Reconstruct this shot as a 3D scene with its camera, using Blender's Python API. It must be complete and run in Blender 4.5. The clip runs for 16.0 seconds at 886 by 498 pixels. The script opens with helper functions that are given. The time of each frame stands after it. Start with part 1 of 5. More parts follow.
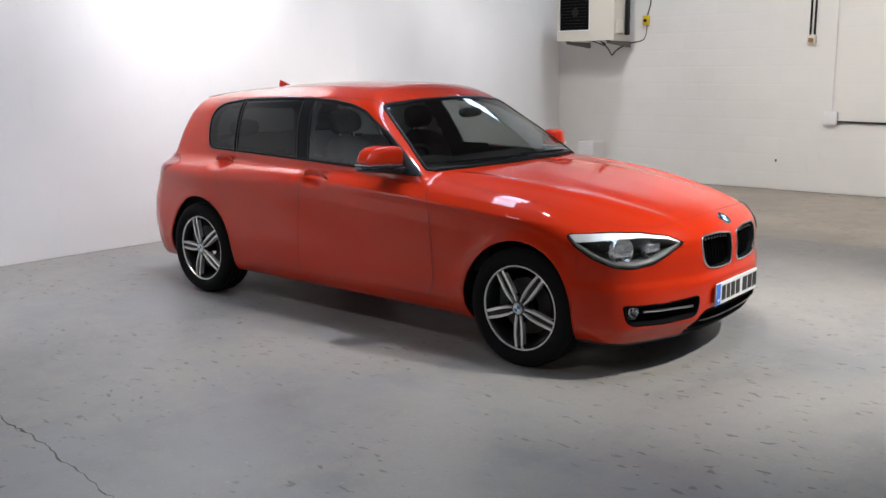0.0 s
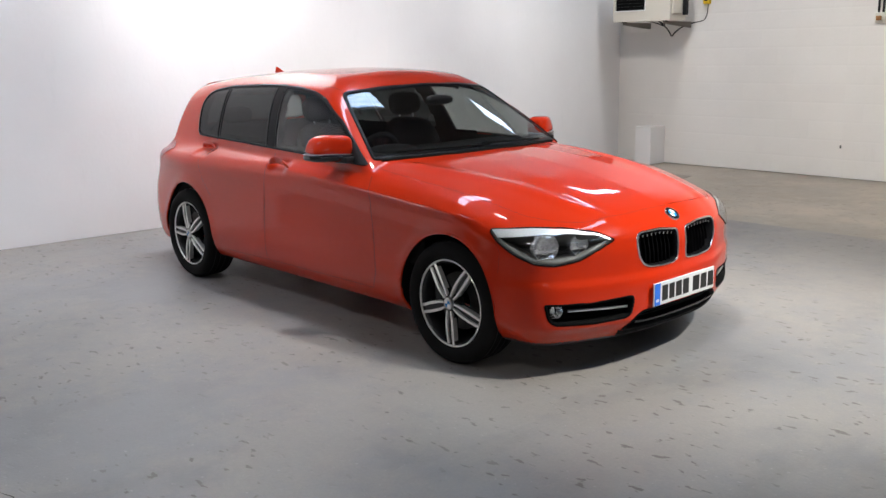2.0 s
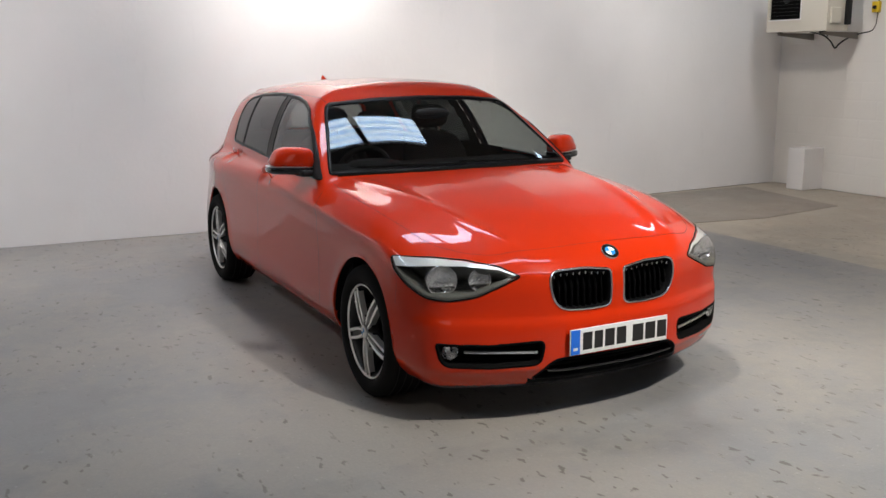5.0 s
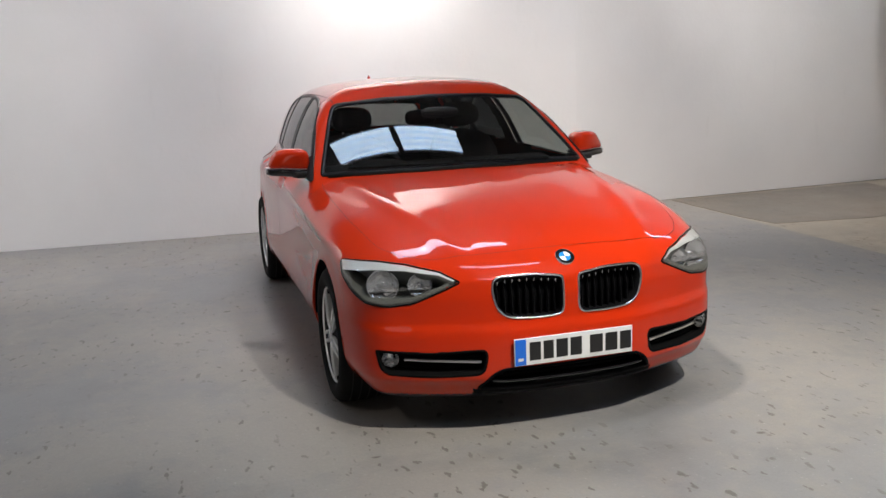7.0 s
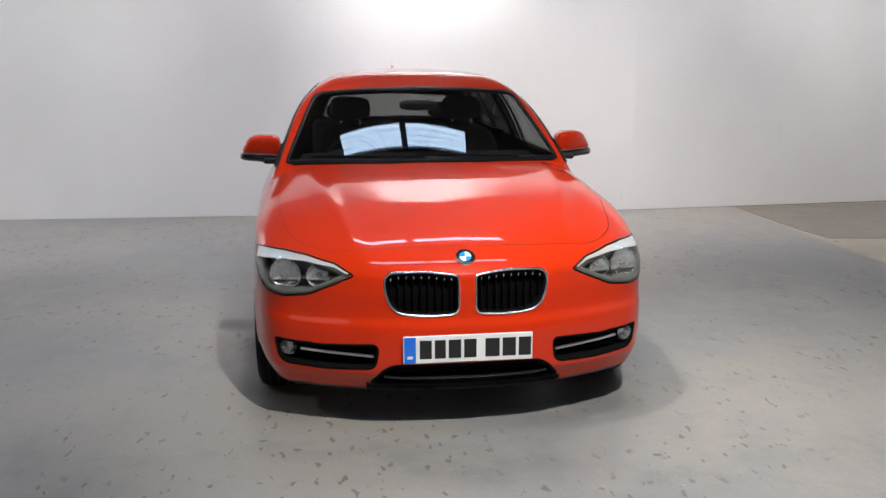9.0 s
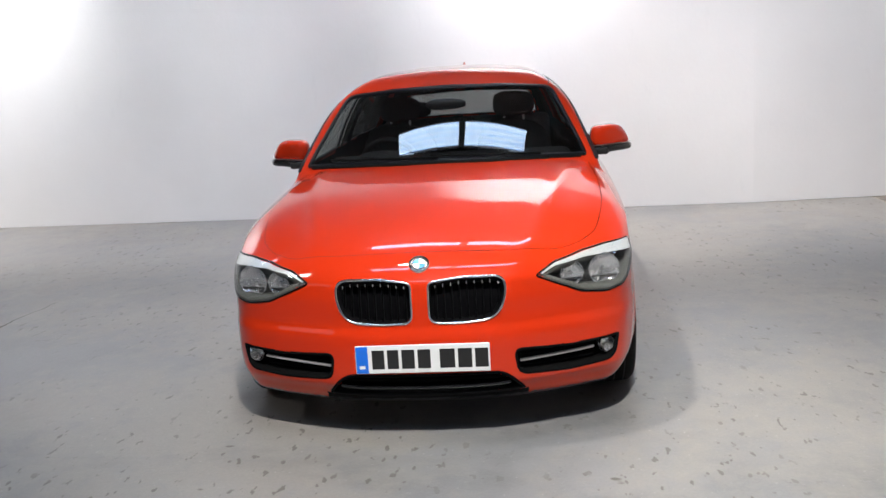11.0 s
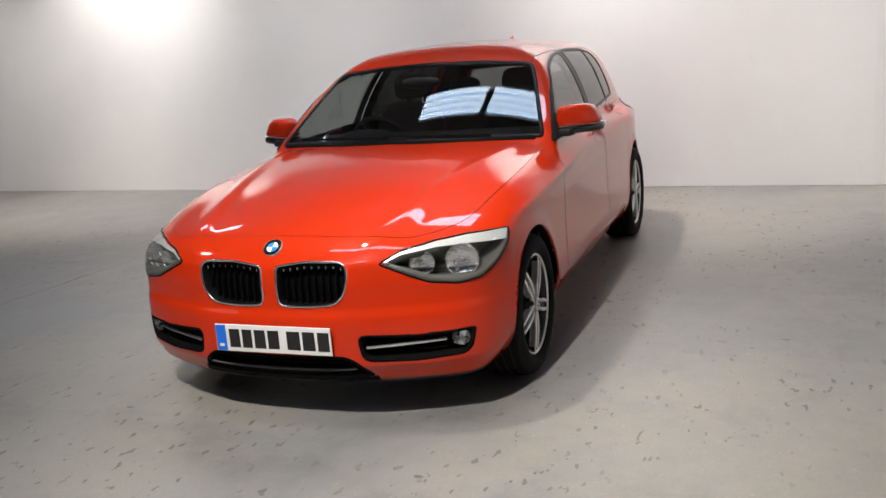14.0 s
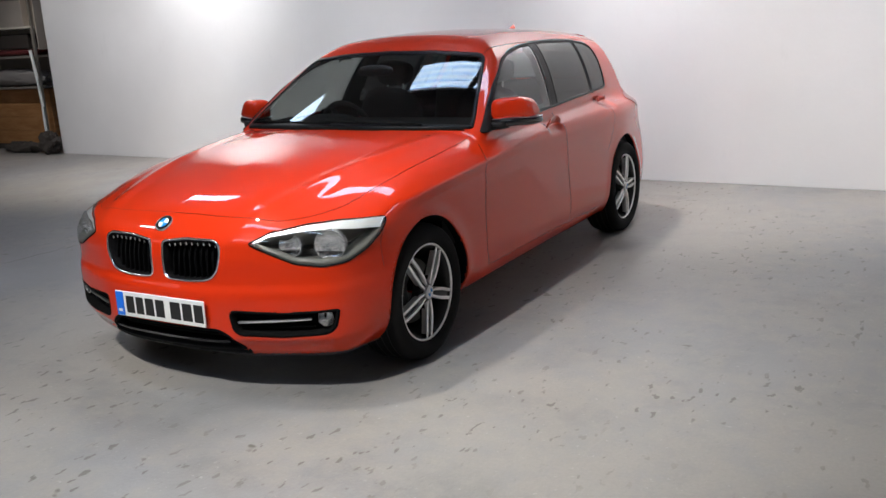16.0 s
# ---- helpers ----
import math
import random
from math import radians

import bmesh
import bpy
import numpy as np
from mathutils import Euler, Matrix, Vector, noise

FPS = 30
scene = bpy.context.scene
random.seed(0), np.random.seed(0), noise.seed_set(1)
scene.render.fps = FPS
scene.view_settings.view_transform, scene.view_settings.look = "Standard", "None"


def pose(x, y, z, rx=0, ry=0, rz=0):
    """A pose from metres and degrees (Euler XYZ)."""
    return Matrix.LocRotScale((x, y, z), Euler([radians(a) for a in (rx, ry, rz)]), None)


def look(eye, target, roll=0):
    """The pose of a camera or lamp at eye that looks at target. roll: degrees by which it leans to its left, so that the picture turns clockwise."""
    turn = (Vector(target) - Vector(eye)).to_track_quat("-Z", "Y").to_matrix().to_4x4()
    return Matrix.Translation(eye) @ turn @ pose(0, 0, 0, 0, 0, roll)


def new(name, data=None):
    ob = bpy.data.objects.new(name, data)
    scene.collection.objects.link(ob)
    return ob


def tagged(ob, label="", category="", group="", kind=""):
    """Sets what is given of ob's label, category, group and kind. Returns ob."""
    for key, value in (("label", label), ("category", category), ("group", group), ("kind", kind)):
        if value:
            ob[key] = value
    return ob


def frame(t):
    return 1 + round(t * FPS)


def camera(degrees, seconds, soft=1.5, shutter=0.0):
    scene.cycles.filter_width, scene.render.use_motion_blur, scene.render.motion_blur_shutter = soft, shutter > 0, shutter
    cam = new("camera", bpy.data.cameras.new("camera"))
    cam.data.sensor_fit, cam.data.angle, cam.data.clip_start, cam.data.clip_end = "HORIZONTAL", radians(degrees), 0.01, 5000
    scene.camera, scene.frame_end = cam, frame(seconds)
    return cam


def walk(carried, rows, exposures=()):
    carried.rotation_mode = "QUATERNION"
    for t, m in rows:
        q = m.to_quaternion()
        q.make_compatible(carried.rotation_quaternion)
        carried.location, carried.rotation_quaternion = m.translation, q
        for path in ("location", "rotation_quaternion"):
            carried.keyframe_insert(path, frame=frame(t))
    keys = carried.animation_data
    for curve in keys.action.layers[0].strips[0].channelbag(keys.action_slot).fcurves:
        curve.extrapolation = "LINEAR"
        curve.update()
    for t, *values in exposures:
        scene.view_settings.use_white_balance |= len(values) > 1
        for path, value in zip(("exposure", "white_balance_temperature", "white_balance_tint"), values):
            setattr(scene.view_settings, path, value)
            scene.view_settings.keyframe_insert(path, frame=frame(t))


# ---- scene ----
cam = camera(51.2, 16.0)
PATH = [
    (0, (2.648, -4.605, 1.515), (1.386, -3.102, 1.132), -0.6),
    (0.5, (2.857, -4.453, 1.516), (1.571, -2.97, 1.133), -0.1),
    (1, (2.972, -4.261, 1.506), (1.658, -2.806, 1.111), -1.2),
    (1.5, (3.103, -4.075, 1.519), (1.725, -2.683, 1.115), -1.0),
    (2, (3.257, -3.866, 1.537), (1.813, -2.547, 1.118), -1.1),
    (2.5, (3.391, -3.646, 1.532), (1.884, -2.395, 1.125), -0.4),
    (3, (3.476, -3.415, 1.54), (1.92, -2.231, 1.117), -0.7),
    (3.5, (3.556, -3.196, 1.535), (1.956, -2.072, 1.115), -1.3),
    (4, (3.684, -2.924, 1.545), (1.995, -1.937, 1.127), 0.1),
    (4.5, (3.787, -2.705, 1.534), (2.066, -1.775, 1.115), -0.9),
    (5, (3.844, -2.448, 1.539), (2.106, -1.543, 1.142), -0.3),
    (5.2, (3.859, -2.364, 1.529), (2.108, -1.474, 1.15), -0.6),
    (7.3, (4.16, -1.367, 1.528), (2.26, -0.885, 1.132), -1.4),
    (7.5, (4.215, -1.258, 1.542), (2.302, -0.826, 1.149), -0.9),
    (8, (4.29, -1.037, 1.53), (2.371, -0.649, 1.122), -0.9),
    (8.5, (4.273, -0.806, 1.523), (2.345, -0.476, 1.104), -0.8),
    (8.7, (4.278, -0.711, 1.529), (2.346, -0.407, 1.113), -0.5),
    (10.8, (4.176, 0.315, 1.517), (2.225, 0.184, 1.097), -2.8),
    (11, (4.159, 0.428, 1.526), (2.212, 0.241, 1.11), -3.4),
    (11.5, (4.126, 0.698, 1.541), (2.193, 0.397, 1.123), -3.3),
    (12, (4.06, 0.931, 1.524), (2.14, 0.566, 1.1), -4.8),
    (12.5, (3.96, 1.164, 1.52), (2.058, 0.724, 1.086), -4.9),
    (13, (3.901, 1.439, 1.51), (2.031, 0.869, 1.089), -5.7),
    (13.5, (3.871, 1.709, 1.521), (2.027, 1.069, 1.086), -3.9),
    (14, (3.772, 1.943, 1.502), (1.963, 1.222, 1.048), -4.7),
    (14.5, (3.694, 2.187, 1.51), (1.917, 1.4, 1.038), -3.8),
    (15, (3.615, 2.461, 1.51), (1.87, 1.605, 1.037), -3.7),
    (15.5, (3.561, 2.73, 1.511), (1.863, 1.795, 1.018), -3.6),
    (16, (3.418, 2.967, 1.497), (1.746, 1.979, 1.018), -3.3),
]
# time, stops, white balance: the film's own camera drifts a little
EXPOSE = [(t, stops + 0.08, kelvin, 10) for t, stops, kelvin in ((0, 0.29, 6300), (2, 0.34, 6350), (3, 0.24, 6500), (3.5, 0.12, 6600), (5, -0.02, 6700), (8, -0.05, 6550), (9.5, 0.12, 6350), (11, 0.26, 6250), (12.5, 0.18, 6350), (13.7, 0.03, 6750), (15, -0.02, 6550), (16, 0.04, 6300))]
walk(cam, [(t, look(eye, target, roll)) for t, eye, target, roll in PATH], EXPOSE)

# ---------- light ----------
world = bpy.data.worlds.new("sky")
scene.world = world
world.use_nodes = True
sky = world.node_tree.nodes.new("ShaderNodeTexSky")
sky.sky_type, sky.sun_disc, sky.sun_elevation, sky.sun_rotation = "NISHITA", False, radians(40), radians(200)
world.node_tree.links.new(sky.outputs[0], world.node_tree.nodes["Background"].inputs[0])
world.node_tree.nodes["Background"].inputs[1].default_value = 0.10


def lamp(name, kind, m, power, colour, **more):
    data = bpy.data.lights.new(name, kind)
    data.energy, data.color = power, colour
    if kind == "AREA":
        data.shape, data.size, data.size_y = "RECTANGLE", more["size"], more["size_y"]
    else:
        data.shadow_soft_size = more.get("size", 0.1)
    if kind == "SPOT":
        data.spot_size, data.spot_blend = radians(more["cone"]), more.get("blend", 0.8)
    ob = new(name, data)
    ob.matrix_world = m
    return ob


CEILING = 4.6
# rows of paired roof light panels (built further down); added unseen floods light the bay and both walls
LAMP_Z, LAMP_POWER = 4.45, 11.5
# x and y of the panels
LAMPS = [(-2.07, -0.61), (-2.07, 0.65), (1.25, -0.61), (1.25, 0.65), (4.9, -0.61), (4.9, 0.65), (-2.55, -4.35), (-3.1, 5.5)]
# two unseen floods make bright pools high on the side wall
for y, watts, cone in ((0.45, 380, 84), (-4.9, 380, 82)):
    lamp("wall_flood", "SPOT", look((-3.6, y, 3.9), (-4.62, y, 3.05)), watts, (1.0, 0.98, 0.95), cone=cone, size=0.10, blend=1.0)
# unseen floods far out from the walls, added to wash them down to the floor
for y, watts in ((5.4, 170), (3.6, 270), (1.3, 325), (-1.3, 255), (-3.5, 285), (-5.6, 270), (-7.6, 250)):
    lamp("wall_wash", "SPOT", look((-2.7, y, 4.4), (-4.6, y, 0.35)), watts, (1.0, 0.972, 0.955), cone=74, size=0.30 if y == 5.4 else 0.05, blend=0.9)
for x, watts in ((-2.0, 270), (0.9, 330), (3.8, 250)):
    lamp("wall_wash", "SPOT", look((x, 2.5, 4.3), (x, 6.8, 1.0)), watts, (1.0, 0.935, 0.845), cone=92, size=0.30, blend=0.9)
# added floods with no fittings over the floor, the strongest ahead of the car
lamp("bay_flood", "SPOT", look((3.6, 0.55, 4.4), (0.6, 0.52, 0.0)), 1290, (1.0, 0.965, 0.90), cone=52, size=0.0, blend=1.0)
lamp("bay_flood", "SPOT", look((1.25, 0.0, 4.4), (0.6, 0.0, 0.0)), 70, (1.0, 0.95, 0.86), cone=120, size=0.0, blend=0.9)
# unseen spots under two roof panels, added to strengthen their light on the car
for y in (-0.62, 0.66):
    lamp("tube_glow", "SPOT", look((-2.07, y, 4.40), (-2.0, y * 0.6, 0.0)), 60, (0.92, 0.96, 1.0), cone=120, size=0.0, blend=0.9)
# unseen floods, added for warm pools on the floor beside the car and along the side wall
for at, aim, watts, cone in (((0.5, -0.62, 4.4), (0.6, 2.4, 0.0), 560, 56), ((-3.0, -0.62, 4.4), (-3.4, 2.3, 0.0), 660, 50), ((-3.4, -5.3, 4.4), (-3.5, -5.3, 0.0), 430, 54), ((-0.8, -0.4, 4.4), (-1.7, -3.0, 0.0), 400, 76)):
    lamp("floor_flood", "SPOT", look(at, aim), watts, (1.0, 0.92, 0.78) if aim[0] != -1.7 else (1.0, 0.97, 0.95), cone=cone, size=0.12, blend=1.0)
# fill spots with no fittings, added to brighten the car's right flank
for x, aim in ((1.6, -0.3), (-1.2, -2.2)):
    lamp("bay_flood", "SPOT", look((x, -4.6, 4.4), (aim, -0.88, 0.75)), 115, (1.0, 0.96, 0.92), cone=38, size=0.15, blend=1.0)
# one more unseen spot, added to lift the floor off the front right corner
lamp("bay_flood", "SPOT", look((1.7, -3.4, 4.4), (1.7, -3.7, 0.0)), 172, (1.0, 0.965, 0.94), cone=74, size=0.05, blend=1.0)
# unseen lamps added to brighten the storage corner and the car's right side
lamp("store_light", "SPOT", look((-5.9, -9.0, 4.4), (-5.6, -9.2, 0.0)), 110, (1.0, 0.90, 0.76), cone=90, size=0.1, blend=0.9)
lamp("hall_light", "AREA", look((7.0, -9.0, 4.4), (5.0, -7.0, 0.0)), 70, (1.0, 0.95, 0.89), size=5.0, size_y=5.0)

# ---------- materials ----------
def material(name, colour, rough=0.5, metal=0.0, coat=0.0, **more):
    m = bpy.data.materials.new(name)
    m.use_nodes = True
    b = m.node_tree.nodes["Principled BSDF"]
    b.inputs["Base Color"].default_value = (*colour, 1)
    b.inputs["Roughness"].default_value, b.inputs["Metallic"].default_value = rough, metal
    b.inputs["Coat Weight"].default_value = coat
    b.inputs["Coat Roughness"].default_value = more.get("coat_rough", 0.03)
    b.inputs["Transmission Weight"].default_value = more.get("clear", 0.0)
    b.inputs["IOR"].default_value = more.get("ior", 1.5)
    b.inputs["Specular IOR Level"].default_value = more.get("shine", 0.5)
    if "glow" in more:
        b.inputs["Emission Color"].default_value, b.inputs["Emission Strength"].default_value = (*more["glow_colour"], 1), more["glow"]
    return m


class Nodes:
    """Short hand for building one material's nodes."""

    def __init__(self, m):
        self.t = m.node_tree
        self.b = self.t.nodes["Principled BSDF"]

    def add(self, kind, **inputs):
        n = self.t.nodes.new(kind)
        for k, v in inputs.items():
            self.to(v, n.inputs[k.replace("_", " ")])
        return n

    def to(self, v, socket):
        if isinstance(v, bpy.types.NodeSocket):
            self.t.links.new(v, socket)
        else:
            socket.default_value = v

    def place(self, scale=(1, 1, 1)):
        g = self.add("ShaderNodeNewGeometry")
        m = self.add("ShaderNodeMapping", Vector=g.outputs["Position"])
        m.inputs["Scale"].default_value = scale
        return m.outputs[0]

    def noise(self, scale, detail=4.0, rough=0.55, where=None):
        n = self.add("ShaderNodeTexNoise", Vector=where or self.place(), Scale=scale, Detail=detail, Roughness=rough)
        return n.outputs["Fac"]

    def ramp(self, value, *stops):
        n = self.add("ShaderNodeValToRGB", Fac=value)
        e = n.color_ramp.elements
        while len(e) < len(stops):
            e.new(0.5)
        for k, (at, c) in zip(e, stops):
            k.position, k.color = at, ((*c, 1) if isinstance(c, tuple) else (c, c, c, 1))
        return n.outputs["Color"]

    def mix(self, fac, a, b, blend="MIX"):
        n = self.t.nodes.new("ShaderNodeMix")
        n.data_type, n.blend_type = "RGBA", blend
        for v, k in ((fac, 0), (a, 6), (b, 7)):
            self.to((*v, 1) if isinstance(v, tuple) and len(v) == 3 else v, n.inputs[k])
        return n.outputs[2]

    def math(self, op, a, b=0.0):
        n = self.t.nodes.new("ShaderNodeMath")
        n.operation = op
        self.to(a, n.inputs[0]), self.to(b, n.inputs[1])
        return n.outputs[0]

    def bump(self, height, strength, distance=0.01):
        n = self.add("ShaderNodeBump", Height=height, Strength=strength, Distance=distance)
        self.to(n.outputs[0], self.b.inputs["Normal"])


def plaster(name, colour, uneven=0.0):
    m = material(name, colour, 0.55)
    n = Nodes(m)
    wide, fine = n.noise(0.9, 3), n.noise(24, 6)
    tone = n.ramp(wide, (0.3, tuple(0.93 * c for c in colour)), (0.7, colour))
    stain = n.ramp(n.noise(5, 5, 0.7, n.place((1, 1, 0.25))), (0.62, 0.0), (0.8, 0.22))
    tone = n.mix(stain, tone, tuple(0.72 * c for c in colour))
    if uneven:
        each = n.add("ShaderNodeObjectInfo").outputs["Random"]
        tone = n.mix(n.math("MULTIPLY", each, uneven), tone, tuple(0.6 * c for c in colour))
    n.to(n.mix(n.math("MULTIPLY", fine, 0.10), tone, tuple(0.8 * c for c in colour)), n.b.inputs["Base Color"])
    n.bump(n.math("ADD", fine, n.math("MULTIPLY", wide, 2.0)), 0.25, 0.006)
    return m


def concrete(name, colour, bare, wear):
    """Floor paint, mottled, scuffed and chipped through to bare concrete."""
    m = material(name, colour, 0.45)
    n = Nodes(m)
    flat = n.place((1, 1, 0))
    wide, mid, fine = n.noise(0.5, 4, 0.55, flat), n.noise(2.2, 7, 0.62, flat), n.noise(70, 4, 0.6, flat)
    tone = n.ramp(mid, (0.36, tuple(0.82 * c for c in colour)), (0.50, tuple(1.04 * c for c in colour)), (0.66, tuple(1.20 * c for c in colour)))
    worn = n.ramp(n.math("ADD", n.math("MULTIPLY", wide, 0.62), n.math("MULTIPLY", n.noise(5.5, 6, 0.7, flat), 0.38)), (0.50 - wear, 0.0), (0.60 - wear, 0.75))
    tone = n.mix(worn, tone, n.mix(n.noise(18, 5, 0.65, flat), tuple(0.82 * c for c in bare), tuple(1.12 * c for c in bare)))
    # broad warm and cool drifts
    tone = n.mix(n.ramp(n.noise(0.42, 4, 0.6, n.place((1, 1.3, 0))), (0.44, 0.0), (0.62, 0.55)), tone, n.mix(0.5, tone, tuple(1.25 * c for c in bare)))
    # grey smears, then dark chips in loose clusters, then pale grit
    smear = n.ramp(n.noise(1.6, 6, 0.7, n.place((1, 0.45, 0))), (0.56, 0.0), (0.72, 0.35))
    tone = n.mix(smear, tone, (0.10, 0.10, 0.10))
    group = n.ramp(n.noise(0.9, 3, 0.6, n.place((1.1, 0.9, 1))), (0.41, 0.0), (0.54, 1.0))
    chip = n.ramp(n.noise(18, 2.5, 0.5, n.place((0.62, 1.25, 0))), (0.633, 0.0), (0.667, 1.0))
    tone = n.mix(n.math("MULTIPLY", n.math("MULTIPLY", chip, group), 0.75), tone, (0.070, 0.056, 0.042))
    few = n.ramp(n.noise(6.5, 2, 0.5, n.place((1.2, 0.7, 0))), (0.735, 0.0), (0.76, 0.9))
    tone = n.mix(few, tone, (0.07, 0.055, 0.04))
    grit = n.ramp(n.noise(38, 3, 0.6, n.place((1, 1, 0))), (0.66, 0.0), (0.72, 0.4))
    tone = n.mix(grit, tone, (0.48, 0.47, 0.44))
    n.to(n.mix(n.math("MULTIPLY", fine, 0.42), tone, tuple(0.60 * c for c in colour)), n.b.inputs["Base Color"])
    n.to(n.ramp(n.math("ADD", n.math("MULTIPLY", mid, 0.7), n.math("MULTIPLY", wide, 0.3)), (0.3, 0.34), (0.7, 0.55)), n.b.inputs["Roughness"])
    n.bump(n.math("ADD", n.math("MULTIPLY", mid, 1.2), n.math("ADD", fine, n.math("MULTIPLY", chip, -0.8))), 0.22, 0.004)
    return m


def paint(name, colour):
    m = material(name, colour, 0.38, 0.0, 1.0, coat_rough=0.02, shine=0.05)
    n = Nodes(m)
    flake = n.noise(900, 2, 0.5)
    n.to(n.mix(n.math("MULTIPLY", flake, 0.25), colour, tuple(0.75 * c for c in colour)), n.b.inputs["Base Color"])
    n.b.inputs["Coat IOR"].default_value = 1.44
    # faint orange peel and film of dust
    peel = n.add("ShaderNodeBump", Height=n.noise(55, 2, 0.5), Strength=0.007, Distance=0.01)
    n.to(peel.outputs[0], n.b.inputs["Coat Normal"])
    n.to(n.ramp(n.noise(6, 5, 0.6), (0.35, 0.005), (0.75, 0.025)), n.b.inputs["Coat Roughness"])
    return m


RED = paint("red_paint", (0.50, 0.024, 0.0032))
WHITE_WALL = plaster("white_painted_wall", (0.80, 0.778, 0.772))
END_WALL = plaster("white_painted_blockwork", (0.80, 0.768, 0.73), 0.06)
BROWN_WALL = plaster("brown_wall", (0.30, 0.26, 0.22))
CEIL = plaster("grey_roof_lining", (0.16, 0.16, 0.165))
GREY_FLOOR = concrete("grey_floor_paint", (0.206, 0.201, 0.204), (0.290, 0.262, 0.232), 0.06)
BARE_FLOOR = concrete("bare_concrete", (0.37, 0.318, 0.255), (0.28, 0.24, 0.195), 0.06)
BROWN_FLOOR = concrete("brown_floor", (0.165, 0.145, 0.125), (0.22, 0.18, 0.145), 0.05)
BLACK = material("black_plastic", (0.010, 0.010, 0.011), 0.5, shine=0.25)
GLOSS = material("gloss_black", (0.008, 0.008, 0.009), 0.12, coat=0.6)
FRIT = material("black_glass_edge", (0.004, 0.004, 0.005), 0.35, shine=0.12)
WELL = material("black_well_liner", (0.004, 0.004, 0.004), 0.95, shine=0.1)
MESH = material("dull_black_grille", (0.002, 0.002, 0.0025), 0.7, shine=0.06)
RUBBER = material("tyre_rubber", (0.007, 0.0065, 0.0065), 0.85, shine=0.14)
LINING = material("dark_cabin_lining", (0.010, 0.0095, 0.0095), 0.9, shine=0.15)
MIRROR = material("mirror_glass", (0.85, 0.85, 0.86), 0.02, 1.0)
CHROME = material("chrome", (0.72, 0.72, 0.73), 0.20, 1.0)
BROW_SILVER = material("silver_brow", (0.75, 0.76, 0.74), 0.35, 0.6)
LAMP_CHROME = material("lamp_reflector", (0.80, 0.80, 0.83), 0.12, 0.85)
n = Nodes(LAMP_CHROME)
# pressed facets and flutes
n.bump(n.math("ADD", n.noise(75, 1, 0.4, n.place((1, 1, 0.55))), n.math("MULTIPLY", n.noise(190, 1, 0.4, n.place((1, 1, 0.2))), 0.3)), 0.55, 0.010)
LIP = material("black_trim_lip", (0.004, 0.004, 0.004), 0.8, shine=0.04)
SATIN = material("satin_silver", (0.60, 0.60, 0.61), 0.28, 1.0)
ALLOY = material("machined_alloy", (0.78, 0.77, 0.76), 0.36, 0.7)
DARK_ALLOY = material("grey_painted_alloy", (0.014, 0.014, 0.015), 0.35, 0.3)
STEEL = material("brake_steel", (0.06, 0.058, 0.055), 0.5, 0.8)
GAP_SHADE = material("shut_line_shade", (0.02, 0.004, 0.003), 0.7)
GREY_TRIM = material("grey_headlamp_bezel", (0.075, 0.075, 0.067), 0.4)
LAMP_DARK = material("dark_headlamp_shell", (0.012, 0.012, 0.012), 0.35)
PLATE_WHITE = material("white_plate", (0.66, 0.66, 0.65), 0.3)
PLATE_BLACK = material("black_characters", (0.012, 0.012, 0.012), 0.4)
PLATE_BLUE = material("blue_plate_band", (0.01, 0.13, 0.60), 0.3)
BADGE_BLUE = material("blue_enamel", (0.02, 0.22, 0.55), 0.15, coat=0.6)
BADGE_WHITE = material("white_enamel", (0.8, 0.8, 0.8), 0.15, coat=0.6)
SEAT = material("dark_seat_cloth", (0.014, 0.013, 0.013), 0.95, shine=0.15)
TAIL = material("red_tail_lens", (0.35, 0.01, 0.01), 0.12, coat=0.5)


def glass(name, tint, share):
    """Thin automotive glass: a clear sheet that tints what is behind it and mirrors at its face."""
    m = bpy.data.materials.new(name)
    m.use_nodes = True
    t = m.node_tree
    out = t.nodes["Material Output"]
    t.nodes.remove(t.nodes["Principled BSDF"])
    clear, shine, both, edge, power, scale = (t.nodes.new("ShaderNode" + k) for k in ("BsdfTransparent", "BsdfGlossy", "MixShader", "LayerWeight", "Math", "Math"))
    clear.inputs[0].default_value = (*tint, 1)
    shine.inputs["Roughness"].default_value = 0.0
    edge.inputs["Blend"].default_value = 0.5
    power.operation, power.inputs[1].default_value = "POWER", 5.0
    scale.operation, scale.inputs[1].default_value, scale.inputs[2].default_value = "MULTIPLY_ADD", 0.92 - share, share
    t.links.new(edge.outputs["Facing"], power.inputs[0])
    t.links.new(power.outputs[0], scale.inputs[0])
    t.links.new(scale.outputs[0], both.inputs[0])
    t.links.new(clear.outputs[0], both.inputs[1])
    t.links.new(shine.outputs[0], both.inputs[2])
    t.links.new(both.outputs[0], out.inputs[0])
    return m


GLASS = glass("windscreen_glass", (0.53, 0.555, 0.54), 0.07)
DOOR_GLASS = glass("front_door_glass", (0.50, 0.53, 0.52), 0.10)
TINTED = glass("tinted_side_glass", (0.05, 0.055, 0.055), 0.05)
REAR_GLASS = glass("rear_window_glass", (0.32, 0.335, 0.33), 0.05)
LENS = glass("clear_lamp_cover", (0.93, 0.94, 0.94), 0.05)


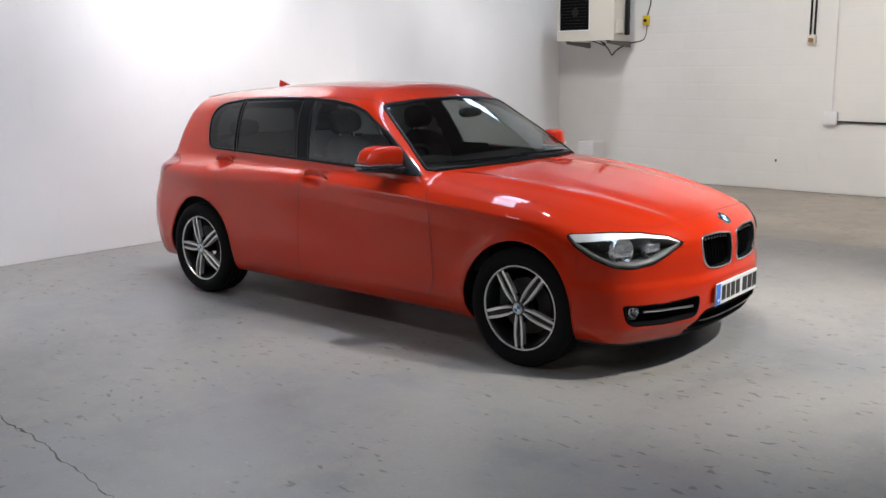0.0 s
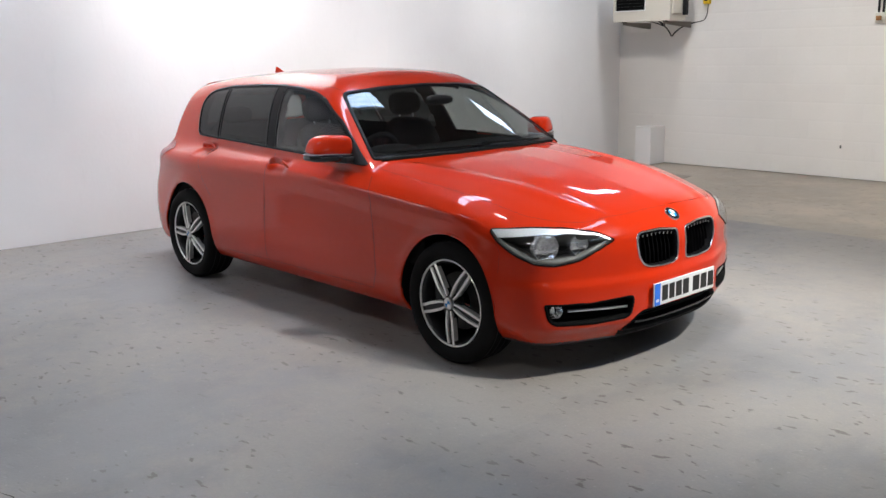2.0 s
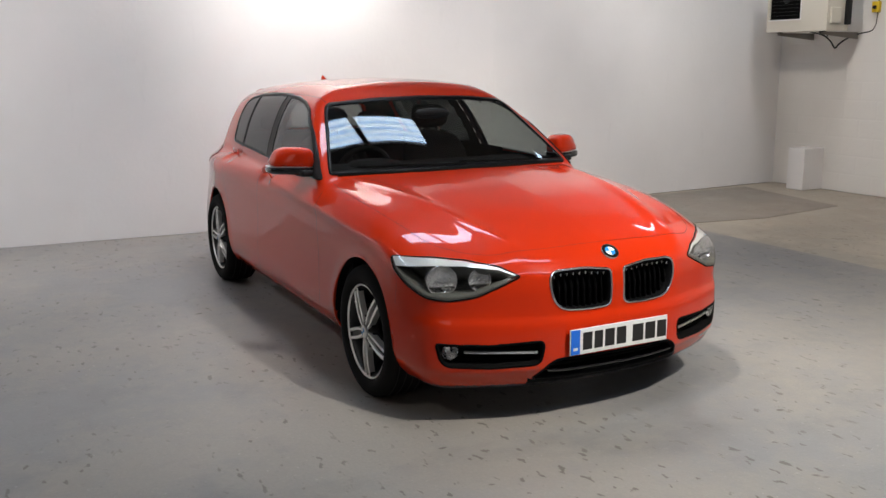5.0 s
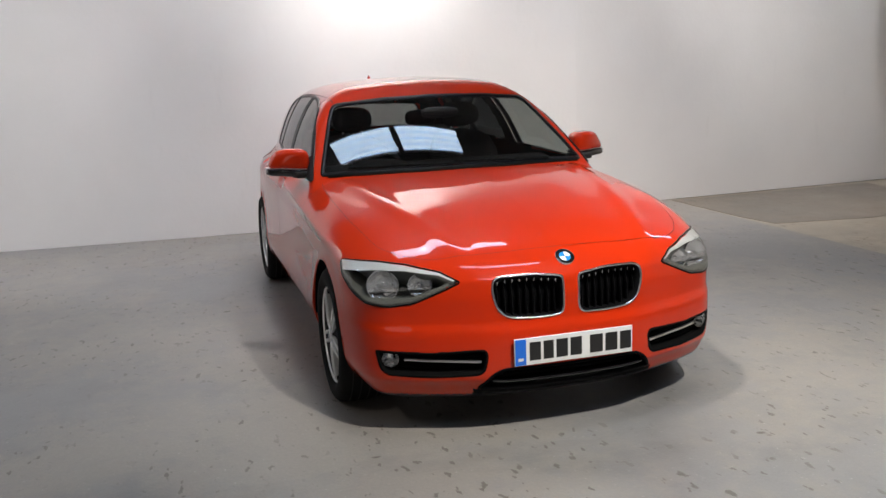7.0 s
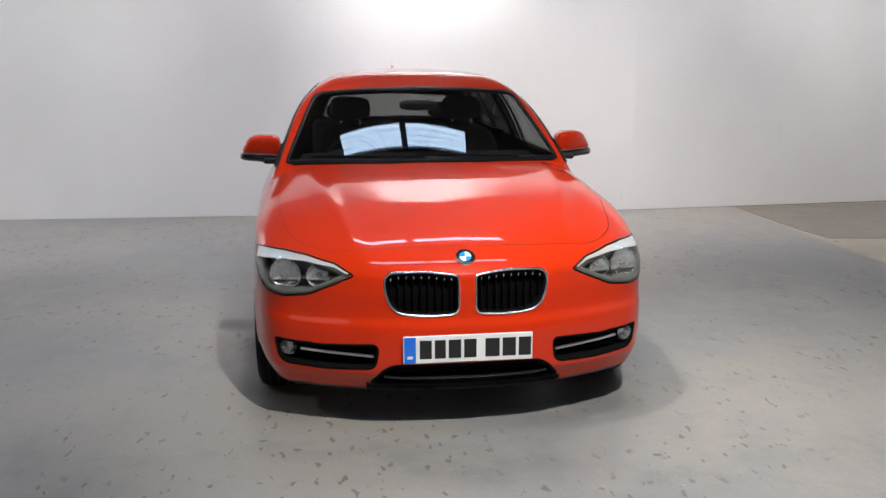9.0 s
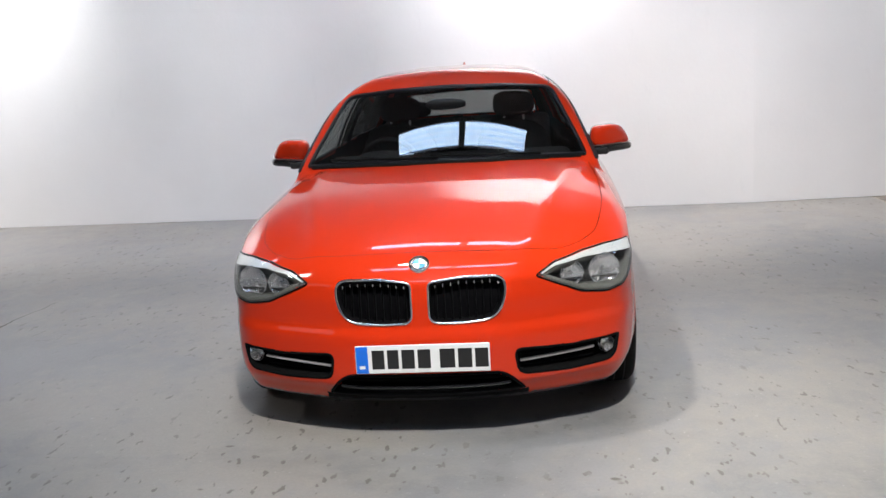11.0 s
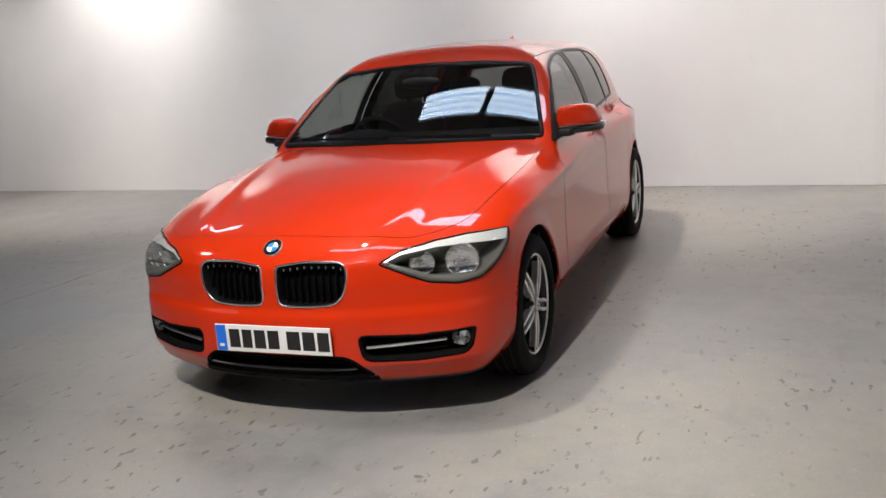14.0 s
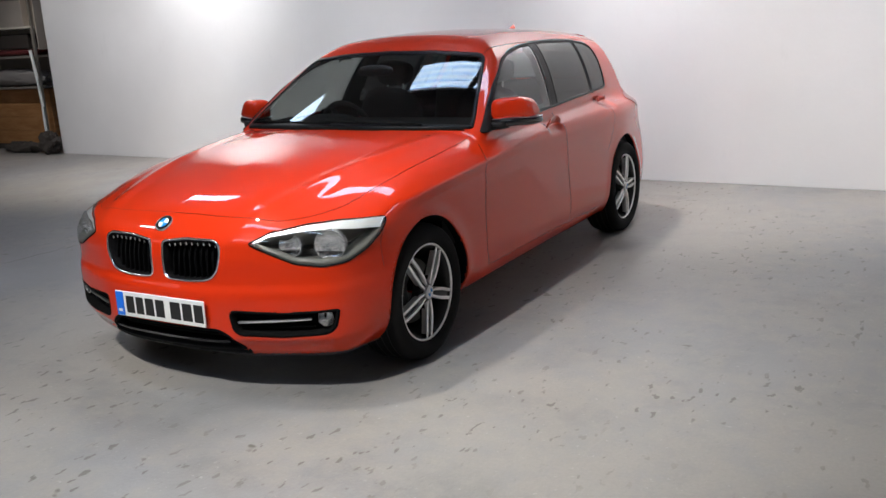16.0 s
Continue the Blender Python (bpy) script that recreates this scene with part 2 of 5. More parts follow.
def tubes(name, tint, power):
    m = material(name, (0.8, 0.8, 0.8), 0.5)
    n = Nodes(m)
    g = n.add("ShaderNodeTexCoord")
    split = n.add("ShaderNodeSeparateXYZ", Vector=g.outputs["Generated"])
    wave = n.math("ABSOLUTE", n.math("SINE", n.math("MULTIPLY", split.outputs[0], 4 * math.pi)))
    n.to(n.ramp(wave, (0.0, tuple(0.30 * c for c in tint[0])), (0.25, tint[0]), (0.8, tint[1])), n.b.inputs["Emission Color"])
    n.b.inputs["Emission Strength"].default_value = power
    return m


# striped bluish glow of the roof light panels
LIT = tubes("lit_roof_panel", ((0.30, 0.55, 1.0), (0.70, 0.86, 1.0)), LAMP_POWER)
CRACK = material("dark_crack_and_wall_foot", (0.085, 0.078, 0.068), 0.9)
TRAY = material("white_enamel_tray", (0.75, 0.75, 0.74), 0.4)
CREAM = material("cream_steel", (0.62, 0.58, 0.50), 0.5)
YELLOW = material("yellow_plastic", (0.75, 0.50, 0.02), 0.4)
WOOD = material("orange_brown_board", (0.36, 0.17, 0.06), 0.7)
grain = Nodes(WOOD)
grain.to(grain.ramp(grain.noise(3.5, 6, 0.6, grain.place((1, 1, 6))), (0.3, (0.26, 0.11, 0.035)), (0.7, (0.40, 0.20, 0.075))), grain.b.inputs["Base Color"])
DULL_STEEL = material("dull_brown_grey_steel", (0.20, 0.175, 0.15), 0.6)
TAN = material("tan_board", (0.42, 0.37, 0.32), 0.7)
GRIME = material("brown_black_sacking", (0.045, 0.036, 0.030), 0.95)
DARK_RED = material("dark_red_cloth", (0.10, 0.012, 0.012), 0.9)
GREY_CLOTH = material("grey_cloth", (0.20, 0.18, 0.17), 0.95)

# ---------- mesh helpers ----------
def mesh(name, verts, faces, mat, normals=None, smooth=True):
    data = bpy.data.meshes.new(name)
    data.from_pydata([tuple(v) for v in verts], [], [tuple(int(i) for i in f) for f in faces])
    data.materials.append(mat)
    data.polygons.foreach_set("use_smooth", [smooth] * len(data.polygons))
    data.update()
    if normals is not None:
        data.normals_split_custom_set_from_vertices([tuple(n) for n in normals])
    return data


def root(name, at, label, category, group="", turn=0.0):
    ob = new(name)
    ob.empty_display_size = 0.1
    ob.matrix_world = pose(*at, 0, 0, turn)
    return tagged(ob, label, category, group)


def under(ob, parent):
    """Parents ob where it stands."""
    bpy.context.view_layer.update()
    ob.parent = parent
    ob.matrix_parent_inverse = parent.matrix_world.inverted()
    return ob


def part(name, geo, mat, parent, label="", smooth=True):
    """Links a bmesh, a mesh or (verts, faces[, normals]) as one mesh object under a thing or a part."""
    if isinstance(geo, bmesh.types.BMesh):
        data = bpy.data.meshes.new(name)
        bmesh.ops.recalc_face_normals(geo, faces=geo.faces)
        geo.to_mesh(data)
        geo.free()
        data.materials.append(mat)
        data.polygons.foreach_set("use_smooth", [smooth] * len(data.polygons))
        if smooth:
            data.set_sharp_from_angle(angle=radians(38))
    elif isinstance(geo, tuple):
        data = mesh(name, geo[0], geo[1], mat, geo[2] if len(geo) > 2 else None, smooth)
    else:
        data = geo
    ob = new(name, data)
    if label:
        tagged(ob, label)
    if parent is not None:
        under(ob, parent)
    return ob


def thing(name, geo, mat, label, category="", kind="", group="", smooth=True):
    return tagged(part(name, geo, mat, None, "", smooth), label, category, group, kind)


def box(size, at, bevel=0.0, segments=2, turn=(0, 0, 0), bm=None):
    bm = bm or bmesh.new()
    made = bmesh.ops.create_cube(bm, size=1.0)["verts"]
    bmesh.ops.transform(bm, matrix=pose(*at, *turn) @ Matrix.Diagonal((*size, 1)), verts=made)
    if bevel:
        edges = {e for v in made for e in v.link_edges}
        bmesh.ops.bevel(bm, geom=list(edges), offset=bevel, segments=segments, affect="EDGES", profile=0.5)
    return bm


def tube(points, radius, sides=8, bm=None):
    """A round bar along points."""
    bm = bm or bmesh.new()
    pts = [Vector(p) for p in points]
    rings = []
    for i, p in enumerate(pts):
        d = (pts[min(i + 1, len(pts) - 1)] - pts[max(i - 1, 0)]).normalized()
        m = d.to_track_quat("Z", "Y").to_matrix()
        rings.append([bm.verts.new(p + m @ Vector((radius * math.cos(k * math.tau / sides), radius * math.sin(k * math.tau / sides), 0))) for k in range(sides)])
    for r, s in zip(rings, rings[1:]):
        for k in range(sides):
            bm.faces.new((r[k], r[(k + 1) % sides], s[(k + 1) % sides], s[k]))
    bm.faces.new(rings[0][::-1]), bm.faces.new(rings[-1])
    return bm


def lathe(profile, sides=48, axis="y", closed=False, at=(0, 0, 0), bm=None):
    """Turns (radius, along) pairs about an axis."""
    bm = bm or bmesh.new()
    rings = []
    for r, h in profile:
        ring = []
        for k in range(sides):
            c, s = r * math.cos(k * math.tau / sides), r * math.sin(k * math.tau / sides)
            v = {"x": (h, c, s), "y": (c, h, s), "z": (c, s, h)}[axis]
            ring.append(bm.verts.new(Vector(v) + Vector(at)))
        rings.append(ring)
    pairs = list(zip(rings, rings[1:])) + ([(rings[-1], rings[0])] if closed else [])
    for r, s in pairs:
        for k in range(sides):
            bm.faces.new((r[k], r[(k + 1) % sides], s[(k + 1) % sides], s[k]))
    return bm


# ---------- the car's outer form, as one implicit surface (x forward from the front axle, y to the left) ----------
def table(pts, soft, lo=None, hi=None):
    """A smooth curve through pairs (s, value): a straight-line table blurred over the length soft."""
    s0, s1 = (pts[0] if lo is None else lo), (pts[-2] if hi is None else hi)
    step = soft / 8
    s = np.arange(s0 - 4 * soft, s1 + 4 * soft, step)
    p, q = np.array(pts[0::2]), np.array(pts[1::2])
    v = np.interp(s, p, q)
    v = np.where(s < p[0], q[0] + (s - p[0]) * (q[1] - q[0]) / (p[1] - p[0]), v)
    v = np.where(s > p[-1], q[-1] + (s - p[-1]) * (q[-1] - q[-2]) / (p[-1] - p[-2]), v)
    k = np.exp(-0.5 * (np.arange(-24, 25) / 8) ** 2)
    k /= k.sum()
    w = np.convolve(v, k, "same")
    w[:24], w[-24:] = v[:24], v[-24:]
    return lambda a: np.interp(a, s, w)


def smax(a, b, k):
    h = np.clip(0.5 + 0.5 * (a - b) / k, 0, 1)
    return a * h + b * (1 - h) + k * h * (1 - h)


def smin(a, b, k):
    return -smax(-a, -b, k)


AXLE, HUB_Z, TYRE_R = -2.69, 0.31, 0.314
width = table([-3.6, 0.80, -3.2, 0.842, -2.7, 0.876, -2.2, 0.878, -1.4, 0.872, -0.6, 0.876, 0.0, 0.882, 0.3, 0.868, 0.6, 0.84, 0.9, 0.80], 0.12)
low_inset = table([0.1, 0.15, 0.17, 0.10, 0.23, 0.042, 0.30, 0.012, 0.38, 0.0, 0.46, 0.003, 0.55, 0.008, 0.65, 0.008, 0.75, 0.004, 0.85, 0.0, 0.95, 0.0], 0.025)
swage = table([-3.6, 0.88, -3.0, 0.90, -2.4, 0.908, -1.45, 0.872, -0.75, 0.825, -0.2, 0.785, 0.5, 0.74], 0.2)
up_inset = table([-0.3, 0.0, -0.12, 0.002, -0.045, 0.008, -0.02, 0.0055, 0.0, 0.0, 0.02, 0.013, 0.05, 0.033, 0.09, 0.075, 0.15, 0.16, 0.3, 0.45], 0.005)
nose_x = table([0.1, 0.60, 0.15, 0.68, 0.2, 0.732, 0.242, 0.754, 0.262, 0.774, 0.32, 0.780, 0.4, 0.783, 0.445, 0.783, 0.472, 0.780, 0.492, 0.769, 0.54, 0.767, 0.6, 0.768, 0.67, 0.758, 0.72, 0.735, 0.76, 0.70, 0.82, 0.60], 0.011)
nose_plan = table([0.0, 0.0, 0.15, 0.004, 0.27, 0.014, 0.36, 0.032, 0.44, 0.06, 0.6, 0.122, 0.74, 0.195, 0.80, 0.26, 0.84, 0.34, 0.88, 0.5], 0.03, lo=-0.2)
rear_taper = table([-3.6, 0.12, -3.4, 0.083, -3.2, 0.055, -3.0, 0.029, -2.7, 0.005, -2.3, 0.0, -2.0, 0.0], 0.08)
bonnet_z = table([-3.7, 0.84, -3.4, 0.895, -3.1, 0.94, -2.6, 0.985, -1.0, 0.995, -0.7, 0.99, -0.4, 0.968, -0.1, 0.935, 0.2, 0.89, 0.45, 0.835, 0.6, 0.79, 0.7, 0.745, 0.78, 0.70], 0.06)
bonnet_drop = table([0.0, 0.0, 0.3, 0.006, 0.5, 0.02, 0.65, 0.04, 0.75, 0.062, 0.82, 0.095, 0.88, 0.14, 0.95, 0.22], 0.03, lo=-0.3)
crest_y = table([-0.7, 0.66, 0.0, 0.56, 0.7, 0.40], 0.1)
tail_x = table([0.1, -3.38, 0.2, -3.46, 0.3, -3.52, 0.45, -3.552, 0.6, -3.55, 0.72, -3.50, 0.85, -3.455, 0.95, -3.42, 1.1, -3.36], 0.03)
tail_plan = table([0.0, 0.0, 0.4, 0.02, 0.6, 0.06, 0.70, 0.11, 0.76, 0.17, 0.82, 0.29, 0.87, 0.43], 0.03, lo=-0.3)
belt_y = table([-3.6, 0.60, -3.2, 0.665, -2.77, 0.705, -2.3, 0.742, -1.64, 0.772, -0.9, 0.795, -0.4, 0.80], 0.15)
tumble = table([-0.2, -0.05, 0.0, 0.0, 0.1, 0.034, 0.2, 0.075, 0.3, 0.130, 0.36, 0.175, 0.45, 0.27], 0.03)
roof_z = table([-3.5, 1.255, -3.3, 1.292, -3.1, 1.325, -2.74, 1.37, -2.2, 1.402, -1.75, 1.412, -1.4, 1.40, -1.1, 1.37, -0.8, 1.32], 0.1)
screen_x = table([0.8, -0.26, 0.90, -0.40, 0.96, -0.49, 1.05, -0.63, 1.15, -0.795, 1.25, -0.965, 1.35, -1.14, 1.45, -1.34], 0.04)
hatch_x = table([0.8, -3.47, 0.95, -3.42, 1.1, -3.355, 1.2, -3.295, 1.3, -3.225, 1.4, -3.14], 0.03)


def arch(x, z, r):
    """Less than 0 inside either wheel's circle of radius r."""
    return np.minimum(np.hypot(np.where(x > 0, 1.12 * x, x), z - HUB_Z), np.hypot(x - AXLE, z - HUB_Z) - 0.014) - r


def cabin_form(x, a, z):
    side = a - (belt_y(x) - tumble(z - 0.96))
    roof = z - (roof_z(x) + 0.030 - 0.05 * (a / 0.6) ** 2 - 0.01 * (a / 0.6) ** 4)
    screen = (x - screen_x(z) + 0.40 * a * a) * 0.52
    hatch = (hatch_x(z) + 0.47 * a * a - x) * 0.85
    return smax(smax(smax(smax(side, roof, 0.09), screen, 0.035), hatch, 0.05), 0.80 - z, 0.03)


def lower_form(x, a, z):
    flare = 0.005 * np.exp(-((arch(x, z, 0.36)) / 0.04) ** 2)
    side = a - (width(x) - rear_taper(x) * np.clip((z - 0.25) / 0.5, 0, 1) - low_inset(z) - up_inset(z - swage(x)) + flare)
    ridge = 0.010 * np.exp(-((a - crest_y(x)) / 0.05) ** 2) * np.clip((x + 0.8) / 0.3, 0, 1)
    top = (z - (bonnet_z(x) - bonnet_drop(a) - 0.06 * np.clip(x / 0.5, 0, 1.3) ** 1.5 * (a / 0.75) ** 3 + ridge)) * 0.95
    nose = x - (nose_x(z) - nose_plan(a))
    tail = tail_x(z) + tail_plan(a) - x
    floor_ = 0.165 + 0.025 * np.clip(-x / 0.5, 0, 1) - z
    f = smax(side, top, 0.05)
    f = smax(f, nose, 0.06)
    f = smax(f, tail, 0.07)
    return smax(f, floor_, 0.03)


def handle_dish(x, a, z):
    """How far the door skin is pressed in behind the two handles of a side."""
    d = sum(np.exp(-((x - x0) / 0.088) ** 4 - ((z - z0) / 0.036) ** 4) for x0, z0 in ((-1.515, 0.872), (-2.505, 0.908)))
    return 0.017 * d * (a > 0.6)


def form(x, y, z):
    a = np.abs(y)
    return handle_dish(x, a, z) + smin(lower_form(x, a, z), cabin_form(x, a, z), 0.018 + 0.07 * np.clip((-2.55 - x) / 0.5, 0, 1))


def gradient(f, p, e=0.003):
    g = np.empty_like(p)
    for i in range(3):
        d = np.zeros(3)
        d[i] = e
        q, r = p + d, p - d
        g[:, i] = (f(q[:, 0], q[:, 1], q[:, 2]) - f(r[:, 0], r[:, 1], r[:, 2])) / (2 * e)
    return g


def onto(f, p, rounds=5):
    """Moves points onto f = 0 and gives them and the outward normals."""
    p = np.array(p, float)
    for _ in range(rounds):
        v, g = f(p[:, 0], p[:, 1], p[:, 2]), gradient(f, p)
        p -= np.clip(v / np.maximum((g * g).sum(1), 0.05), -0.03, 0.03)[:, None] * g
    g = gradient(f, p)
    return p, g / np.linalg.norm(g, axis=1)[:, None]


def shoot(f, eye, way, far=1.6, n=160):
    """Where rays from outside first meet f = 0. eye, way: arrays of rows."""
    eye, way = np.broadcast_arrays(np.array(eye, float), np.array(way, float))
    way = way / np.linalg.norm(way, axis=1)[:, None]
    s = np.linspace(0, far, n)
    v = np.array([f(*(eye + t * way).T) for t in s])
    k = np.argmax(v < 0, axis=0)
    k = np.maximum(k, 1)
    lo_, hi_ = s[k - 1], s[k]
    for _ in range(22):
        mid = (lo_ + hi_) / 2
        inside = f(*(eye + mid[:, None] * way).T) < 0
        lo_, hi_ = np.where(inside, lo_, mid), np.where(inside, mid, hi_)
    return eye + lo_[:, None] * way

# ---------- the bay: floor, walls, roof ----------
WALL_END, END_Y = -8.07, 6.80


def wall_x(y):
    return float(np.interp(y, (-9.0, 2.5, 7.0), (-5.09, -4.50, -4.72)))


def slab(name, corners, z0, z1, mat, label, kind="structure"):
    """A straight-sided block over a plan outline."""
    bm = bmesh.new()
    low, top = [bm.verts.new((x, y, z0)) for x, y in corners], [bm.verts.new((x, y, z1)) for x, y in corners]
    n = len(corners)
    bm.faces.new(low[::-1]), bm.faces.new(top)
    for k in range(n):
        bm.faces.new((low[k], low[(k + 1) % n], top[(k + 1) % n], top[k]))
    return thing(name, bm, mat, label, kind=kind, smooth=False)


FAR_X, BACK_Y, EDGE_Y = 11.0, -15.0, 3.57
slab("floor", [(-8, BACK_Y), (FAR_X, BACK_Y), (FAR_X, EDGE_Y), (-8, EDGE_Y)], -0.2, 0.0, GREY_FLOOR, "grey painted concrete floor, scuffed and chipped")
slab("floor_bare", [(-8, EDGE_Y), (FAR_X, EDGE_Y), (FAR_X, END_Y + 0.3), (-8, END_Y + 0.3)], -0.2, -0.003, BARE_FLOOR, "bare beige concrete floor beside the painted bay")
w0, w1, w2 = wall_x(WALL_END), wall_x(2.5), wall_x(END_Y)
slab("wall_side", [(w0, WALL_END), (w1, 2.5), (w2, END_Y), (w2 - 0.2, END_Y), (w1 - 0.2, 2.5), (w0 - 0.2, WALL_END)], 0.0, CEILING, WHITE_WALL, "smooth white painted side wall")
wall_end = slab("wall_end", [(-8, END_Y), (FAR_X, END_Y), (FAR_X, END_Y + 0.25), (-8, END_Y + 0.25)], 0.0, CEILING, END_WALL, "white painted blockwork end wall")
# the back and far walls stand out of view, added to close the hall
slab("wall_back", [(-8, BACK_Y - 0.2), (FAR_X, BACK_Y - 0.2), (FAR_X, BACK_Y), (-8, BACK_Y)], 0.0, CEILING, BROWN_WALL, "brown wall closing the far end, out of view")
slab("wall_far", [(FAR_X, BACK_Y), (FAR_X + 0.2, BACK_Y), (FAR_X + 0.2, END_Y), (FAR_X, END_Y)], 0.0, CEILING, END_WALL, "white wall closing the bay, out of view")
slab("wall_store", [(-8.2, BACK_Y), (-8.0, BACK_Y), (-8.0, END_Y), (-8.2, END_Y)], 0.0, CEILING, BROWN_WALL, "brown wall behind the storage area")

slab("ceiling", [(-8.2, BACK_Y - 0.2), (FAR_X + 0.2, BACK_Y - 0.2), (FAR_X + 0.2, END_Y + 0.25), (-8.2, END_Y + 0.25)], CEILING, CEILING + 0.15, CEIL, "dim grey roof lining above the bay")
pilaster = slab("trim_pilaster", [(-1.52, END_Y - 0.018), (2.6, END_Y - 0.018), (2.6, END_Y), (-1.52, END_Y)], 0.0, CEILING, END_WALL, "shallow white pilaster on the end wall")


slab("floor_patch", [(-4.5, EDGE_Y + 0.03), (-3.35, EDGE_Y - 0.02 + 0.06), (-2.86, EDGE_Y + 0.10), (-2.72, 4.6), (-2.9, 5.85), (-4.55, 6.15)], -0.1, 0.0008, BROWN_FLOOR, "dark brown patch of floor near the wall corner")

# a dark uneven strip runs along the foot of both walls, thicker towards their corner
rng = random.Random(21)
bm = bmesh.new()
line = [(wall_x(y), y, 0.004 + 0.010 * max(0.0, min(1.0, (y - 2.0) / 2.5))) for y in np.arange(-7.9, 6.75, 0.11)]
rows = []
for x, y, wide in line:
    rows.append((bm.verts.new((x - 0.01, y, 0.0022)), bm.verts.new((x + wide * rng.uniform(0.3, 1.5), y, 0.0022))))
for a_, b_ in zip(rows, rows[1:]):
    bm.faces.new((a_[0], a_[1], b_[1], b_[0]))
rows = []
for x in np.arange(wall_x(END_Y) + 0.02, 5.5, 0.12):
    rows.append((bm.verts.new((x, END_Y + 0.01, 0.0022)), bm.verts.new((x, END_Y - (0.018 if -1.52 < x < 2.6 else 0.0) - 0.015 * rng.uniform(0.2, 1.8), 0.0022))))
for a_, b_ in zip(rows, rows[1:]):
    bm.faces.new((a_[0], a_[1], b_[1], b_[0]))
thing("floor_dirt", bm, CRACK, "dark uneven strip along the foot of the walls", kind="structure", smooth=False)

# a hairline crack wanders along the floor paint
rng = random.Random(8)
bm = bmesh.new()
rows, y = [], -2.81
for i in range(61):
    x = -1.72 + 1.75 * i / 60
    y += rng.uniform(-0.013, 0.011)
    wide = rng.uniform(0.001, 0.004) * (2.2 if 14 < i < 20 or 30 < i < 34 else 1.0)
    rows.append((bm.verts.new((x, y - wide, 0.0012)), bm.verts.new((x, y + wide, 0.0012))))
for a_, b_ in zip(rows, rows[1:]):
    bm.faces.new((a_[0], b_[0], b_[1], a_[1]))
thing("floor_crack", bm, CRACK, "thin dark crack across the painted floor", kind="structure", smooth=False)


# ---------- roof light panels overhead: each has a white tray and a ribbed glowing face ---
def roof_panel(x, y):
    top = root("ceiling_light", (x, y, LAMP_Z), "glowing roof light panel in a white tray under the roof", "ceiling light", "lights over the bay")
    part("tray", box((0.46, 1.16, 0.07), (x, y, LAMP_Z + 0.05), 0.012), TRAY, top, smooth=False)
    bm = bmesh.new()
    n = 24
    rows = []
    for i in range(n + 1):
        u = i / n
        z = LAMP_Z - 0.004 - 0.012 * abs(math.sin(u * 4 * math.pi))
        rows.append((bm.verts.new((x - 0.20 + 0.4 * u, y - 0.570, z)), bm.verts.new((x - 0.20 + 0.4 * u, y + 0.570, z))))
    for a_, b_ in zip(rows, rows[1:]):
        bm.faces.new((a_[0], a_[1], b_[1], b_[0]))
    part("diffuser", bm, LIT, top, "glowing bluish-white ribbed panel")
    for dy in (-0.45, 0.45):
        part("hanger", tube([(x, y + dy, LAMP_Z + 0.08), (x, y + dy, CEILING)], 0.006, 6), TRAY, top)
    return top


for x, y in LAMPS:
    roof_panel(x, y)

# ---------- the car ----------
def outline(pts, n=120, soft=2):
    """Resamples a closed outline of (u, v) pairs evenly and rounds its corners a little."""
    p = np.array(pts, float).reshape(-1, 2)
    q = np.vstack([p, p[:1]])
    s = np.concatenate([[0], np.cumsum(np.hypot(*np.diff(q, axis=0).T))])
    t = np.linspace(0, s[-1], n, endpoint=False)
    c = np.column_stack([np.interp(t, s, q[:, 0]), np.interp(t, s, q[:, 1])])
    for _ in range(soft):
        c = 0.25 * np.roll(c, 1, 0) + 0.5 * c + 0.25 * np.roll(c, -1, 0)
    area = 0.5 * np.sum(c[:, 0] * np.roll(c[:, 1], -1) - np.roll(c[:, 0], -1) * c[:, 1])
    return c if area > 0 else c[::-1]


def inset(c, d):
    t = np.roll(c, -1, 0) - np.roll(c, 1, 0)
    t /= np.linalg.norm(t, axis=1)[:, None]
    return c + d * np.column_stack([-t[:, 1], t[:, 0]])


def inside(c, u, v):
    """Whether points lie in the closed outline c."""
    odd = np.zeros(u.shape, bool)
    for (a0, b0), (a1, b1) in zip(c, np.roll(c, -1, 0)):
        if b0 != b1:
            odd ^= ((b0 > v) != (b1 > v)) & (u < (a1 - a0) * (v - b0) / (b1 - b0) + a0)
    return odd


def off(c, u, v):
    """Signed distance to the closed outline c, less than 0 inside."""
    d = np.full(u.shape, 9.0)
    for p, q in zip(c, np.roll(c, -1, 0)):
        e = q - p
        s = np.clip(((u - p[0]) * e[0] + (v - p[1]) * e[1]) / (e @ e), 0, 1)
        d = np.minimum(d, np.hypot(u - p[0] - s * e[0], v - p[1] - s * e[1]))
    return np.where(inside(c, u, v), -d, d)


# outlines on the half car: seen from the front as (y, z), from the corner as (u, z), from the side as (x, z)
KIDNEY = outline([0.030, 0.672, 0.16, 0.688, 0.30, 0.686, 0.330, 0.670, 0.333, 0.62, 0.317, 0.56, 0.288, 0.524, 0.25, 0.511, 0.15, 0.505, 0.05, 0.508, 0.030, 0.524], 100, 6)
INTAKE = outline([0.775, 0.392, 0.57, 0.385, 0.365, 0.398, 0.352, 0.375, 0.365, 0.30, 0.39, 0.284, 0.56, 0.276, 0.735, 0.284, 0.76, 0.31], 100, 3)
MOUTH = outline([0.0, 0.312, 0.30, 0.312, 0.345, 0.285, 0.40, 0.215, 0.2, 0.205, 0.0, 0.203, -0.2, 0.205, -0.40, 0.215, -0.345, 0.285, -0.30, 0.312], 120, 2)
